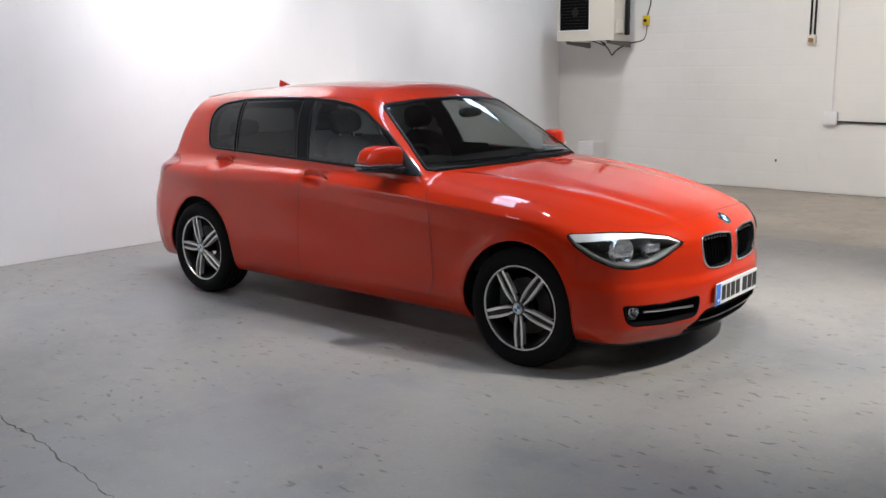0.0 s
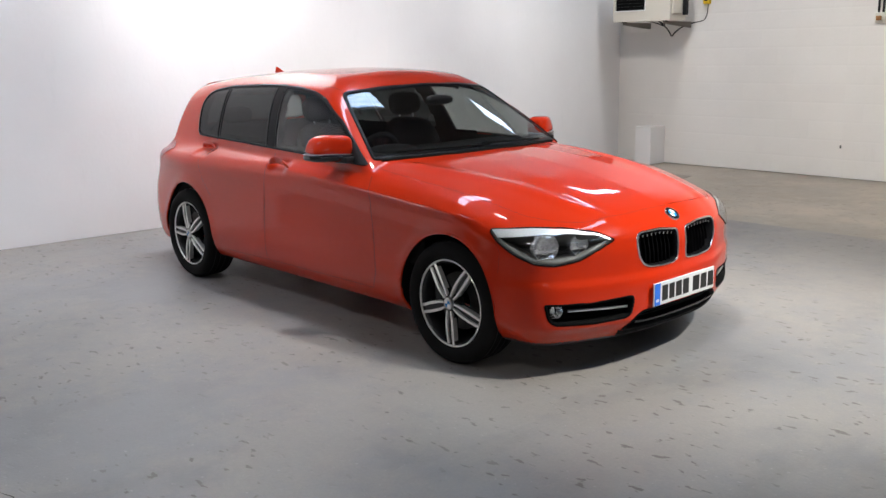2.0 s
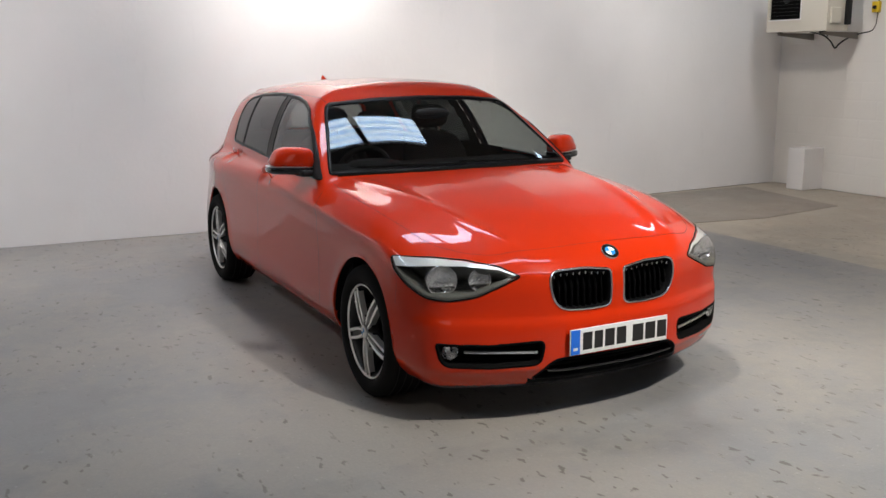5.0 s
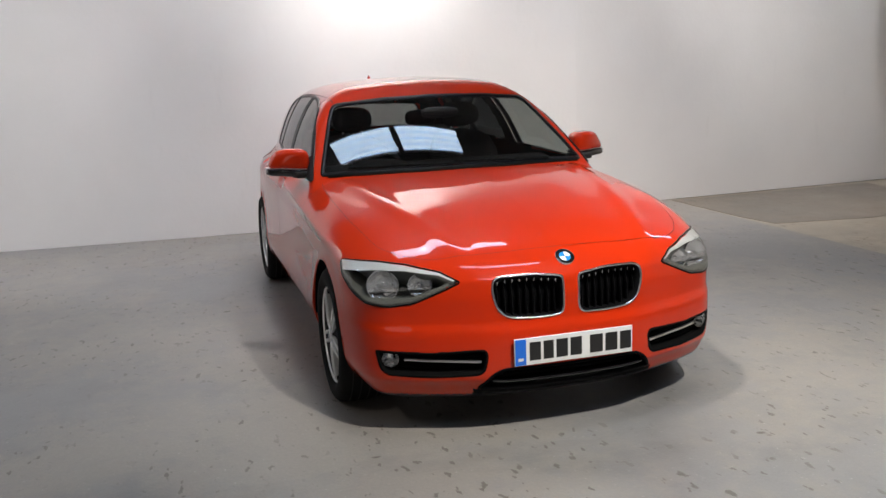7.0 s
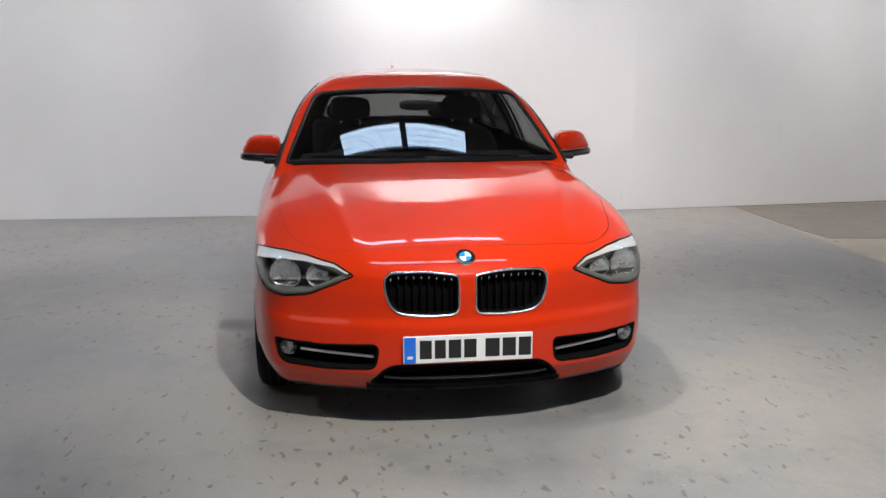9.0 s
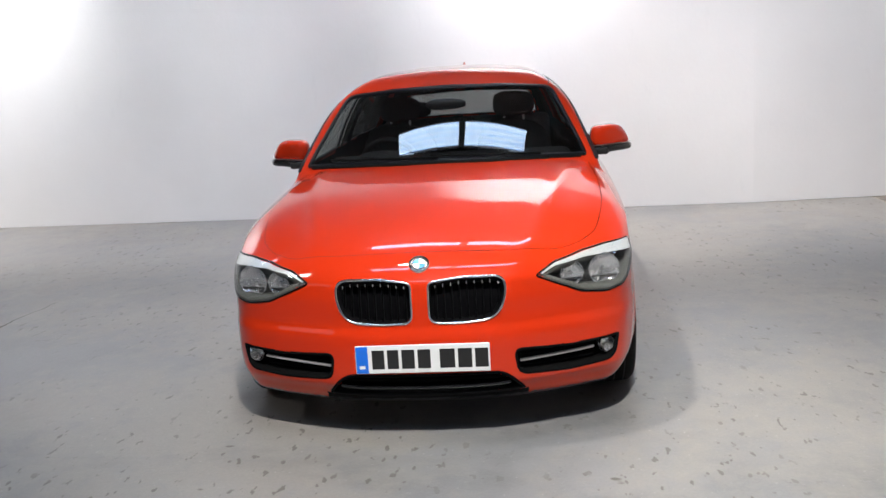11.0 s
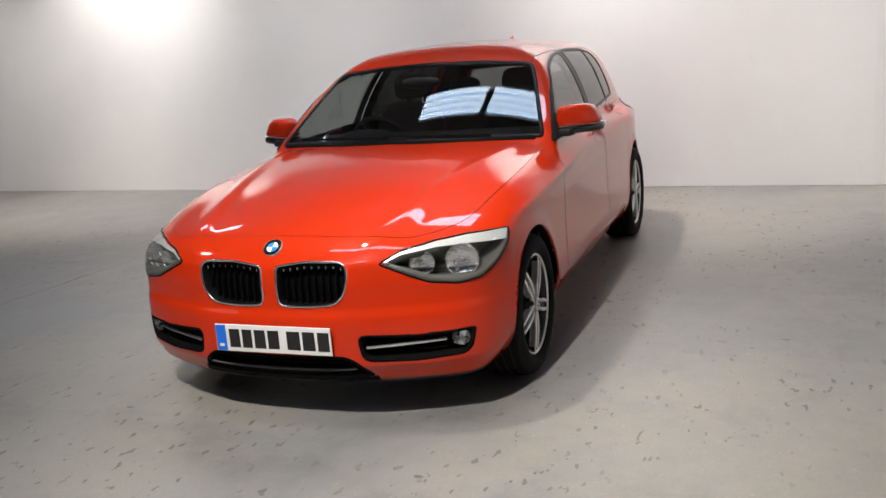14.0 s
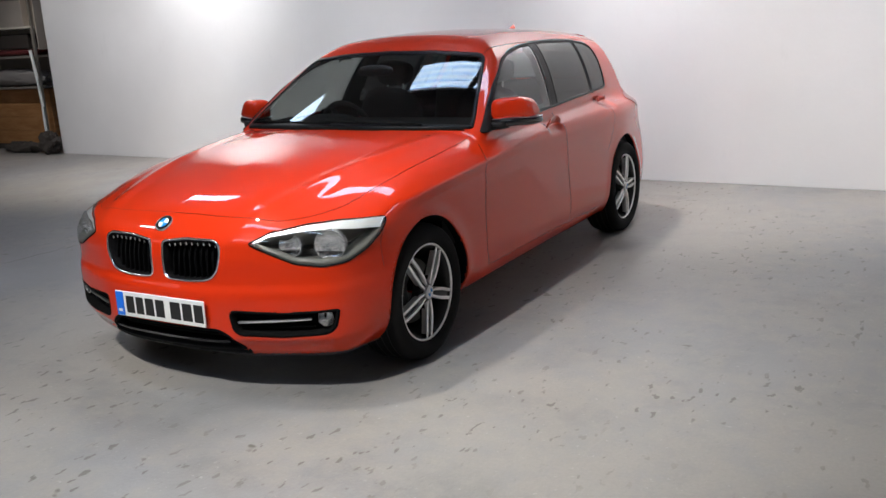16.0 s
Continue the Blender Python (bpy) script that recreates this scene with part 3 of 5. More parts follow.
HEADLAMP = outline([-0.178, 0.667, -0.085, 0.706, 0.06, 0.728, 0.20, 0.732, 0.395, 0.722, 0.405, 0.712, 0.37, 0.664, 0.298, 0.614, 0.206, 0.576, 0.105, 0.568, -0.006, 0.585, -0.09, 0.624], 120, 2)
SIDE_GLASS = outline([-0.70, 0.932, -1.2, 0.950, -1.6, 0.962, -2.14, 0.977, -2.72, 0.988, -2.755, 1.0, -2.80, 1.10, -2.83, 1.20, -2.80, 1.262, -2.72, 1.298, -2.5, 1.325, -2.02, 1.343,
                      -1.62, 1.334, -1.42, 1.312, -1.26, 1.275, -1.02, 1.158, -0.86, 1.052], 200, 2)
SCREEN = outline([0.0, 0.982, 0.35, 0.976, 0.6, 0.966, 0.748, 0.956, 0.718, 1.03, 0.674, 1.125, 0.629, 1.22, 0.590, 1.292, 0.555, 1.312, 0.3, 1.334, 0.0, 1.342,
                  -0.3, 1.334, -0.555, 1.312, -0.590, 1.292, -0.629, 1.22, -0.674, 1.125, -0.718, 1.03, -0.748, 0.956, -0.6, 0.966, -0.35, 0.976], 200, 1)
REAR_SCREEN = outline([0.0, 1.0, 0.5, 1.0, 0.56, 1.03, 0.50, 1.2, 0.46, 1.235, 0.0, 1.25, -0.46, 1.235, -0.50, 1.2, -0.56, 1.03, -0.5, 1.0], 120, 2)
CORNER = math.sqrt(0.5)


def carved(x, y, z):
    """The form with its wheel arches cut out."""
    f = form(x, y, z)
    a = np.abs(y)
    f2 = np.maximum(f, -np.maximum(arch(x, z, ARCH_R), 0.50 - a))
    return f2


ARCH_R = 0.354


def surface(f, lo, hi, h, base=None):
    """Meshes f = 0 inside a box by surface nets. Gives vertices, quads and normals."""
    axes = [np.arange(l, u + h, h) for l, u in zip(lo, hi)]
    # a coarse look first, then the fine grid only where the surface may pass
    F = np.full([len(a) for a in axes], 1.0)
    K = 6
    ax = [a[::K] for a in axes]
    C = f(*np.meshgrid(*ax, indexing="ij"))
    for i in range(len(ax[0])):
        X, Y, Z = np.meshgrid(axes[0][i * K:(i + 1) * K], axes[1], axes[2], indexing="ij")
        c = np.repeat(np.repeat(C[i][None], 1, 0), 1, 0)[0]
        c = np.repeat(np.repeat(c, K, 0), K, 1)[:len(axes[1]), :len(axes[2])]
        want = np.broadcast_to(np.abs(c) < h * K * 2.2 + 0.09, X.shape)
        G = np.broadcast_to(c, X.shape).copy()
        G[want] = f(X[want], Y[want], Z[want])
        F[i * K:i * K + X.shape[0]] = G
    S = F < 0
    n = [s - 1 for s in S.shape]
    corner = [S[i:n[0] + i, j:n[1] + j, k:n[2] + k] for i in (0, 1) for j in (0, 1) for k in (0, 1)]
    count = sum(c.astype(np.int8) for c in corner)
    cells = np.argwhere((count > 0) & (count < 8))
    ident = np.full(n, -1)
    ident[tuple(cells.T)] = np.arange(len(cells))
    P, W = np.zeros((len(cells), 3)), np.zeros(len(cells))
    offs = [(i, j, k) for i in (0, 1) for j in (0, 1) for k in (0, 1)]
    for a in offs:
        for d in range(3):
            if a[d] == 0:
                b = list(a)
                b[d] = 1
                fa, fb = F[tuple((cells + a).T)], F[tuple((cells + b).T)]
                hit = (fa < 0) != (fb < 0)
                t = np.where(hit, fa / np.where(hit, fa - fb, 1), 0)
                P[hit] += (np.array(a) + t[:, None] * (np.array(b) - np.array(a)))[hit]
                W[hit] += 1
    V = np.array(lo) + (cells + P / W[:, None]) * h
    faces = []
    for d in range(3):
        e1, e2 = [(1, 2), (2, 0), (0, 1)][d]
        sl, sh = [slice(None)] * 3, [slice(None)] * 3
        sl[d], sh[d] = slice(0, -1), slice(1, None)
        A, B = S[tuple(sl)], S[tuple(sh)]
        at = np.argwhere(A != B)
        at = at[(at[:, e1] > 0) & (at[:, e2] > 0) & (at[:, e1] < n[e1]) & (at[:, e2] < n[e2])]
        flip = ~A[tuple(at.T)]
        quad = []
        for i, j in ((-1, -1), (0, -1), (0, 0), (-1, 0)):
            c = at.copy()
            c[:, e1] += i
            c[:, e2] += j
            quad.append(ident[tuple(c.T)])
        q = np.column_stack(quad)
        q[flip] = q[flip][:, ::-1]
        faces.append(q)
    Q = np.vstack(faces)
    V, N = onto(f, V, 4)
    if base is not None:
        near = np.abs(base(*V.T)) < 0.0025
        g = gradient(base, V[near])
        N[near] = g / np.linalg.norm(g, axis=1)[:, None]
    return V, Q, N


def pick(V, Q, N, want):
    q = Q[want]
    used, back = np.unique(q, return_inverse=True)
    return V[used], back.reshape(q.shape), N[used]


def mirrored(pts, side):
    p = np.array(pts, float)
    p[:, 1] *= side
    return p


def cast(view, c, side=1):
    """Points of an outline c brought onto the body, seen from the front, the corner, the side or the back."""
    u, v = c[:, 0], c[:, 1]
    if view == "front":
        e, w = np.column_stack([np.full(len(u), 0.9), u, v]), (-1.0, 0.0, 0.0)
    elif view == "back":
        e, w = np.column_stack([np.full(len(u), -4.0), u, v]), (1.0, 0.0, 0.0)
    elif view == "side":
        e, w = np.column_stack([u, np.full(len(u), 1.2), v]), (0.0, -1.0, 0.0)
    else:
        e, w = np.column_stack([CORNER * (1.0 - u), CORNER * (1.0 + u), v]), (-CORNER, -CORNER, 0.0)
    p = shoot(form, e, [w], 2.6, 400)
    p, n = onto(form, p, 2)
    return mirrored(p, side), mirrored(n, side)


def sheet(view, c, lift, side=1, rings=9):
    """A skin over an outline c that follows the body, lifted off it."""
    mid = c.mean(0)
    if view == "side":
        mid = np.array([c[:, 0].mean(), (c[:, 1].min() + c[:, 1].max()) / 2])
    flat = np.vstack([mid + (c - mid) * s for s in np.linspace(1, 0.06, rings)])
    p, n = cast(view, flat, side)
    k = len(c)
    f = [(r * k + i, r * k + (i + 1) % k, (r + 1) * k + (i + 1) % k, (r + 1) * k + i) for r in range(rings - 1) for i in range(k)]
    f.append(tuple((rings - 1) * k + i for i in range(k)))
    if (side < 0) != (view in ("back", "side")):
        f = [q[::-1] for q in f]
    return p + lift * n, f, n


def band(view, c, d, lift, side=1, skirt=0.006):
    """A strip of breadth d inside an outline c, with an outer edge that turns down to the body."""
    p, n = cast(view, np.vstack([c, inset(c, d)]), side)
    k = len(c)
    V = np.vstack([p[:k] - skirt * n[:k], p[:k] + lift * n[:k], p[k:] + lift * n[k:], p[k:] - skirt * n[k:]])
    N = np.vstack([n[:k], n[:k], n[k:], n[k:]])
    f = [(r * k + i, r * k + (i + 1) % k, (r + 1) * k + (i + 1) % k, (r + 1) * k + i) for r in range(3) for i in range(k)]
    if (side < 0) != (view in ("back", "side")):
        f = [q[::-1] for q in f]
    return V, f


def ring(view, c, radius, lift, side=1, sides=8):
    """A round bead along an outline c on the body."""
    p, n = cast(view, c, side)
    p = p + lift * n
    t = np.roll(p, -1, 0) - np.roll(p, 1, 0)
    t /= np.linalg.norm(t, axis=1)[:, None]
    b = np.cross(t, n)
    k, V = len(c), []
    for i in range(sides):
        w = i * math.tau / sides
        V.append(p + radius * (math.cos(w) * n + math.sin(w) * b))
    V = np.vstack(V)
    f = [(s * k + i, s * k + (i + 1) % k, ((s + 1) % sides) * k + (i + 1) % k, ((s + 1) % sides) * k + i) for s in range(sides) for i in range(k)]
    bm = bmesh.new()
    vs = [bm.verts.new(v) for v in V]
    for q in f:
        bm.faces.new([vs[i] for i in q])
    return bm


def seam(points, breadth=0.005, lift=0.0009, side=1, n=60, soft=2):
    """A narrow ribbon along a line of the body, coloured as the shade in a shut line."""
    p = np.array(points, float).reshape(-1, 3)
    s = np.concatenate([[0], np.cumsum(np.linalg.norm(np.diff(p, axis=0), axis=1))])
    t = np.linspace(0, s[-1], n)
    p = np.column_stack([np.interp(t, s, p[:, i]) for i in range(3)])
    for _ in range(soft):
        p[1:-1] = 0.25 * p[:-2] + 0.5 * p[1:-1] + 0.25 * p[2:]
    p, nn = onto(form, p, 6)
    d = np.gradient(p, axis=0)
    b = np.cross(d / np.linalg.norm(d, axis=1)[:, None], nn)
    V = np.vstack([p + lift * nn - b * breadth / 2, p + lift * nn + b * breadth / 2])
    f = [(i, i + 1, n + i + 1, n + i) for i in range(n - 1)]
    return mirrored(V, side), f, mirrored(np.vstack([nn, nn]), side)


car = root("car", (-1.39, 0, 0), "orange-red five-door hatchback car parked on the grey floor", "car")
V, Q, N = surface(carved, (-3.65, -1.0, 0.10), (0.86, 1.0, 1.48), 0.0105, form)
M = V[Q].mean(1)
mx, ma, my, mz = M[:, 0], np.abs(M[:, 1]), M[:, 1], M[:, 2]
deep = form(*M.T) < -0.010
in_glass = inside(inset(SIDE_GLASS, 0.008), mx, mz) & (ma > 0.45) & (cabin_form(mx, ma, mz) < 0.02)
hole = in_glass
hole |= inside(inset(SCREEN, 0.007), my, mz) & (mx > -1.4) & (mx < -0.3) & (np.abs(cabin_form(mx, ma, mz)) < 0.02)
hole |= inside(inset(REAR_SCREEN, 0.02), my, mz) & (mx < -3.0)
well = deep & (arch(mx, mz, ARCH_R + 0.02) < 0) & ~(mx > 0.36)
ahead = (mx > 0.1)
for c, s_, d in ((KIDNEY, ma, 0.005), (INTAKE, ma, 0.003), (MOUTH, ma, 0.008), (HEADLAMP, (ma - mx) * CORNER, 0.006)):
    hole |= ahead & inside(inset(c, d), s_, mz)
under_ = (mz < 0.19) & (N[Q].mean(1)[:, 2] < -0.6)
splitter = (mx > 0.3) & (ma < 0.405) & (mz < 0.215) & ~deep
paint_ = ~deep & ~hole & ~under_ & ~splitter
half_edge = [(0.646, 0.0), (0.640, 0.27), (0.615, 0.45), (0.590, 0.54), (0.508, 0.634), (0.388, 0.706), (0.292, 0.726), (0.046, 0.756), (-0.277, 0.764), (-0.563, 0.757), (-0.66, 0.745)]
whole_edge = half_edge + [(-0.56, 0.4), (-0.50, 0.0), (-0.56, -0.4)] + [(x, -y) for x, y in half_edge[:0:-1]]
bonnet_edge = outline([v for p in whole_edge for v in p], 160, 2)
bonnet = paint_ & inside(bonnet_edge, mx, my) & (mz > 0.7)
roof = paint_ & (mz > 1.28) & (mx < -1.1) & (ma < 0.60)
tailgate = paint_ & (mx < -3.15) & (ma < 0.66) & (mz > 0.62) & ~roof
FRONT_DOOR = outline([-0.60, 0.80, -0.575, 0.6, -0.555, 0.38, -0.575, 0.20, -1.0, 0.185, -1.63, 0.185, -1.665, 0.28, -1.66, 0.57, -1.635, 0.85, -1.64, 0.96, -1.77, 1.345, -1.4, 1.34, -0.7, 0.96], 160, 1)
REAR_DOOR = outline([-1.665, 0.28, -1.63, 0.185, -2.15, 0.185, -2.24, 0.30, -2.29, 0.48, -2.33, 0.62, -2.42, 0.72, -2.47, 0.82, -2.50, 0.96, -2.66, 1.30, -2.1, 1.36, -1.77, 1.345, -1.64, 0.96, -1.635, 0.85, -1.66, 0.57], 160, 1)
front_door = paint_ & ~roof & ~bonnet & inside(FRONT_DOOR, mx, mz) & (ma > 0.45)
rear_door = paint_ & ~roof & inside(REAR_DOOR, mx, mz) & (ma > 0.45) & ~front_door
bumper = paint_ & (mx > 0.0) & ~bonnet & ((mx > 0.42) | (mz < 0.25)) & ~front_door
wing = paint_ & ~bonnet & ~bumper & ~front_door & ~roof & (mx > -0.75)
rest = paint_ & ~(bonnet | roof | tailgate | front_door | rear_door | bumper | wing)
for name, want, label in (("bonnet", bonnet, "glossy red bonnet with creased ridges"), ("roof", roof, ""), ("tailgate", tailgate, ""), ("front_bumper", bumper, "glossy red front bumper"), ("body_shell", rest, "")):
    part(name, pick(V, Q, N, want), RED, car, label)
for side in (1, -1):
    here = my * side > 0
    for name, want in (("front_door", front_door), ("rear_door", rear_door), ("front_wing", wing)):
        part(name, pick(V, Q, N, want & here), RED, car)
    part("front_wheel_well", pick(V, Q, N, well & here & (mx > -1.3)), WELL, car)
    part("rear_wheel_well", pick(V, Q, N, well & here & (mx < -1.3)), WELL, car)
for x0, x1 in ((-4.0, AXLE), (AXLE, 0.0), (0.0, 1.0)):
    part("underbody", pick(V, Q, N, under_ & ~deep & (mx > x0) & (mx <= x1)), BLACK, car)
part("splitter", pick(V, Q, N, splitter & ~hole), MESH, car, "black lower splitter")

# lining of the cabin, seen through the glass
LV, LQ, LN = surface(lambda x, y, z: form(x, y, z) + 0.05, (-3.45, -0.95, 0.45), (-0.2, 0.95, 1.44), 0.025)
LM = LV[LQ].mean(1)
lx, la, lz = LM[:, 0], np.abs(LM[:, 1]), LM[:, 2]
lhole = inside(inset(SIDE_GLASS, 0.03), lx, lz) & (la > 0.4) & (np.abs(lx - (-1.70 - 0.33 * (lz - 0.96))) > 0.06)
lhole |= inside(inset(SCREEN, 0.0), LM[:, 1], lz) & (lx > -1.4) & (lx < -0.35)
lhole |= inside(inset(REAR_SCREEN, 0.02), LM[:, 1], lz) & (lx < -2.9)
part("cabin_lining", pick(LV, LQ[:, ::-1], -LN, ~lhole), LINING, car, "dark cabin lining behind the glass")

# glass
part("windscreen", sheet("front", SCREEN, 0.002), GLASS, car, "clear windscreen mirroring the roof lights").visible_shadow = False
part("windscreen_edge", band("front", SCREEN, 0.016, 0.004), FRIT, car)
part("rear_window", sheet("back", REAR_SCREEN, 0.002), REAR_GLASS, car).visible_shadow = False
part("rear_window_edge", band("back", REAR_SCREEN, 0.03, 0.004), FRIT, car)


def clip_x(c, x0, x1):
    """The part of a side outline between two leaning lines x = x0, x1 at the belt."""
    out = c.copy()
    lean0, lean1 = x0 - (0.33 if x0 > -2.2 else 0.25) * (out[:, 1] - 0.96), x1 - (0.33 if x1 > -2.2 else 0.25) * (out[:, 1] - 0.96)
    out[:, 0] = np.minimum(np.maximum(out[:, 0], lean0), lean1)
    # keep what was moved between the belt and the top of the glass
    belt = np.interp(out[:, 0], (-2.72, -2.14, -1.6, -1.2, -0.7), (0.988, 0.977, 0.962, 0.950, 0.932))
    head = np.interp(out[:, 0], (-2.83, -2.80, -2.72, -2.5, -2.02, -1.62, -1.42, -1.26), (1.2, 1.262, 1.298, 1.325, 1.343, 1.334, 1.312, 1.275))
    moved = out[:, 0] != c[:, 0]
    out[moved, 1] = np.clip(out[:, 1], belt, head)[moved]
    keep = np.linalg.norm(out - np.roll(out, 1, 0), axis=1) > 1e-4
    return outline(out[keep].ravel(), 140, 1)


PANES = (("front_door_glass", clip_x(SIDE_GLASS, -1.655, 9.0)), ("rear_door_glass", clip_x(SIDE_GLASS, -2.41, -1.745)), ("quarter_glass", clip_x(SIDE_GLASS, -9.0, -2.425)))
for side in (1, -1):
    part("window_trim", band("side", SIDE_GLASS, 0.011, 0.006, side), FRIT, car, "black window surround")
    pill = [(-1.66, 0.962), (-1.74, 0.966), (-1.865, 1.342), (-1.785, 1.342)]
    part("door_pillar", sheet("side", outline(np.array(pill).ravel(), 60, 0), 0.0045, side, 4), FRIT, car)
    for name, c in PANES:
        part(name, sheet("side", c, 0.002, side), DOOR_GLASS if name == "front_door_glass" else TINTED, car).visible_shadow = False
        part("pane_edge", band("side", c, 0.016, 0.004, side), FRIT, car)

# shut lines: dark ribbons on the skin carry the shade of the panel gaps
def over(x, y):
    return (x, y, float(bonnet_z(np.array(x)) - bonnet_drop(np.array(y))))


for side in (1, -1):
    part("bonnet_gap", seam([v for p in half_edge for v in over(*p)], 0.0019, side=side, n=140, soft=8), GAP_SHADE, car)
    part("door_gap", seam([-0.64, 0.82, 0.90, -0.60, 0.86, 0.80, -0.575, 0.88, 0.6, -0.555, 0.88, 0.38, -0.60, 0.86, 0.285], 0.0036, side=side), GAP_SHADE, car)
    part("door_gap", seam([-1.64, 0.79, 0.945, -1.635, 0.86, 0.85, -1.66, 0.87, 0.57, -1.665, 0.87, 0.28, -1.66, 0.85, 0.278], 0.0036, side=side), GAP_SHADE, car)
    part("door_gap", seam([-2.50, 0.75, 0.965, -2.47, 0.85, 0.82, -2.42, 0.87, 0.72, -2.33, 0.87, 0.62], 0.003, side=side), GAP_SHADE, car)
    part("door_gap", seam([-0.60, 0.86, 0.286, -1.0, 0.855, 0.284, -1.65, 0.855, 0.278, -2.2, 0.855, 0.272], 0.0022, side=side), GAP_SHADE, car)
    part("roof_gap", seam([-1.19, 0.575, 1.335, -1.5, 0.585, 1.37, -2.2, 0.56, 1.37, -2.9, 0.52, 1.335], 0.0035, side=side), GAP_SHADE, car)
    part("bumper_gap", seam([0.30, 0.862, 0.70, 0.345, 0.862, 0.62, 0.335, 0.865, 0.52], 0.0014, side=side, n=20), GAP_SHADE, car)
    # rolled lips of the wheel arches
    for cx in (0.0, AXLE):
        w = np.radians(np.linspace(-22, 202, 90))
        r = ARCH_R + (0.014 if cx else 0.0)
        ahead_ = r * np.cos(w) / np.where((np.cos(w) > 0) & (cx == 0.0), 1.12, 1.0)
        c = np.column_stack([cx + ahead_, HUB_Z + r * np.sin(w)])
        c = c[c[:, 1] > 0.195]
        p, n_ = cast("side", c, side)
        bm = tube([Vector(q) - Vector(m) * 0.004 for q, m in zip(p, n_)], 0.0045, 8)
        part("arch_lip", bm, RED, car)

# black cowl and wipers at the foot of the windscreen
c0 = np.array([(y, float(np.interp(abs(y), (0, 0.35, 0.6, 0.722), (0.982, 0.976, 0.966, 0.958)))) for y in np.linspace(-0.71, 0.71, 60)])
p0, n0 = cast("front", c0)
p1, n1 = cast("front", c0 - [0, 0.007])
part("cowl", (np.vstack([p0 + 0.006 * n0, p1 + 0.008 * n1, p1 - 0.004 * n1]), [(i, i + 1, r + i + 1, r + i) for r0 in (0, 60) for r, i in ((60, r0 + k) for k in range(59))]), WELL, car, "black plastic cowl below the windscreen")
for y0, y1, rise in ((0.50, -0.06, 0.020), (-0.02, -0.60, 0.022)):
    ys_ = np.linspace(y0, y1, 24)
    zz = np.interp(np.abs(ys_), (0, 0.35, 0.6, 0.722), (0.982, 0.976, 0.966, 0.958)) + rise * np.linspace(0.5, 1.0, 24)
    p, n_ = cast("front", np.column_stack([ys_, zz]))
    part("wiper", tube([Vector(q) + 0.012 * Vector(m) for q, m in zip(p, n_)], 0.006, 6), WELL, car)

# kidney grilles
for side in (1, -1):
    part("grille_backing", sheet("front", KIDNEY, -0.055, side, 5), MESH, car)
    grille = part("grille", band("front", KIDNEY, 0.007, 0.004, side, 0.008), CHROME, car, "kidney grille with bright chrome frame")
    part("inner_wall", band("front", inset(KIDNEY, 0.006), 0.004, 0.001, side, 0.055), MESH, grille)
    ys_ = np.linspace(0.060, 0.302, 9)
    for y in ys_:
        zz = np.linspace(0.50, 0.70, 60)
        ok = inside(inset(KIDNEY, 0.006), np.full(60, y), zz)
        z0, z1 = zz[ok].min(), zz[ok].max()
        c = np.column_stack([np.full(10, y), np.linspace(z0, z1, 10)])
        p, n_ = cast("front", c, side)
        bm = bmesh.new()
        rows = []
        for q, m, s in zip(p, n_, np.linspace(0, 1, 10)):
            back = -0.028 - 0.02 * (1 - math.sin(math.pi * min(1, 0.5 + s * 0.5)))
            rows.append([bm.verts.new(Vector(q) + Vector((back + dx, dy, 0))) for dx, dy in ((0.004, 0), (0.0, 0.004), (-0.02, 0.003), (-0.02, -0.003), (0.0, -0.004))])
        for r, s in zip(rows, rows[1:]):
            for k in range(5):
                bm.faces.new((r[k], r[(k + 1) % 5], s[(k + 1) % 5], s[k]))
        part("slat", bm, MESH, grille)
        p, n_ = cast("front", np.array([[y, z1 - 0.012], [y, z1 - 0.024]]), side)
        part("slat_cap", tube([Vector(p[0]) + Vector((-0.013, 0, 0)), Vector(p[1]) + Vector((-0.018, 0, 0))], 0.003, 6), CHROME, grille)

# outer intakes with fog lamps, and the centre opening
for side in (1, -1):
    part("intake_surround", band("front", INTAKE, 0.011, 0.0010, side, 0.05), LIP, car)
    part("intake_backing", sheet("front", INTAKE, -0.05, side, 5), MESH, car)
    yy = np.linspace(0.375, 0.665, 24)
    p, n_ = cast("front", np.column_stack([yy, np.interp(yy, (0.375, 0.665), (0.338, 0.350))]), side)
    part("intake_bar", tube([Vector(q) + Vector((-0.022, 0, 0)) for q in p], 0.0065, 8), SATIN, car, "satin silver bar in the air intake")
    for dz in (-0.025, 0.022):
        p, n_ = cast("front", np.column_stack([yy, np.full(24, 0.338 + dz)]), side)
        part("intake_slat", tube([Vector(q) + Vector((-0.04, 0, 0)) for q in p], 0.005, 6), MESH, car)
    m = look((0.572, 0.715 * side, 0.350), (1.0, 0.84 * side, 0.350))
    fog = part("fog_lamp", lathe([(0.0, -0.03), (0.016, -0.028), (0.030, -0.012), (0.035, 0.003), (0.036, -0.02)], 28, "z"), CHROME, car, "round fog lamp in the air intake")
    fog.matrix_world = m @ pose(0, 0, 0, 180, 0, 0)
    lens_ = part("fog_lens", lathe([(0.0, 0.010), (0.02, 0.009), (0.038, 0.003)], 28, "z"), LENS, None)
    lens_.matrix_world = m @ pose(0, 0, 0, 180, 0, 0)
    under(lens_, fog)
part("mouth_surround", band("front", MOUTH, 0.012, 0.0015, 1, 0.06), MESH, car)
part("mouth_backing", sheet("front", MOUTH, -0.06, 1, 6), MESH, car)
yy = np.linspace(-0.335, 0.335, 40)
p, n_ = cast("front", np.column_stack([yy, 0.247 + 0.012 * (yy / 0.36) ** 4]))
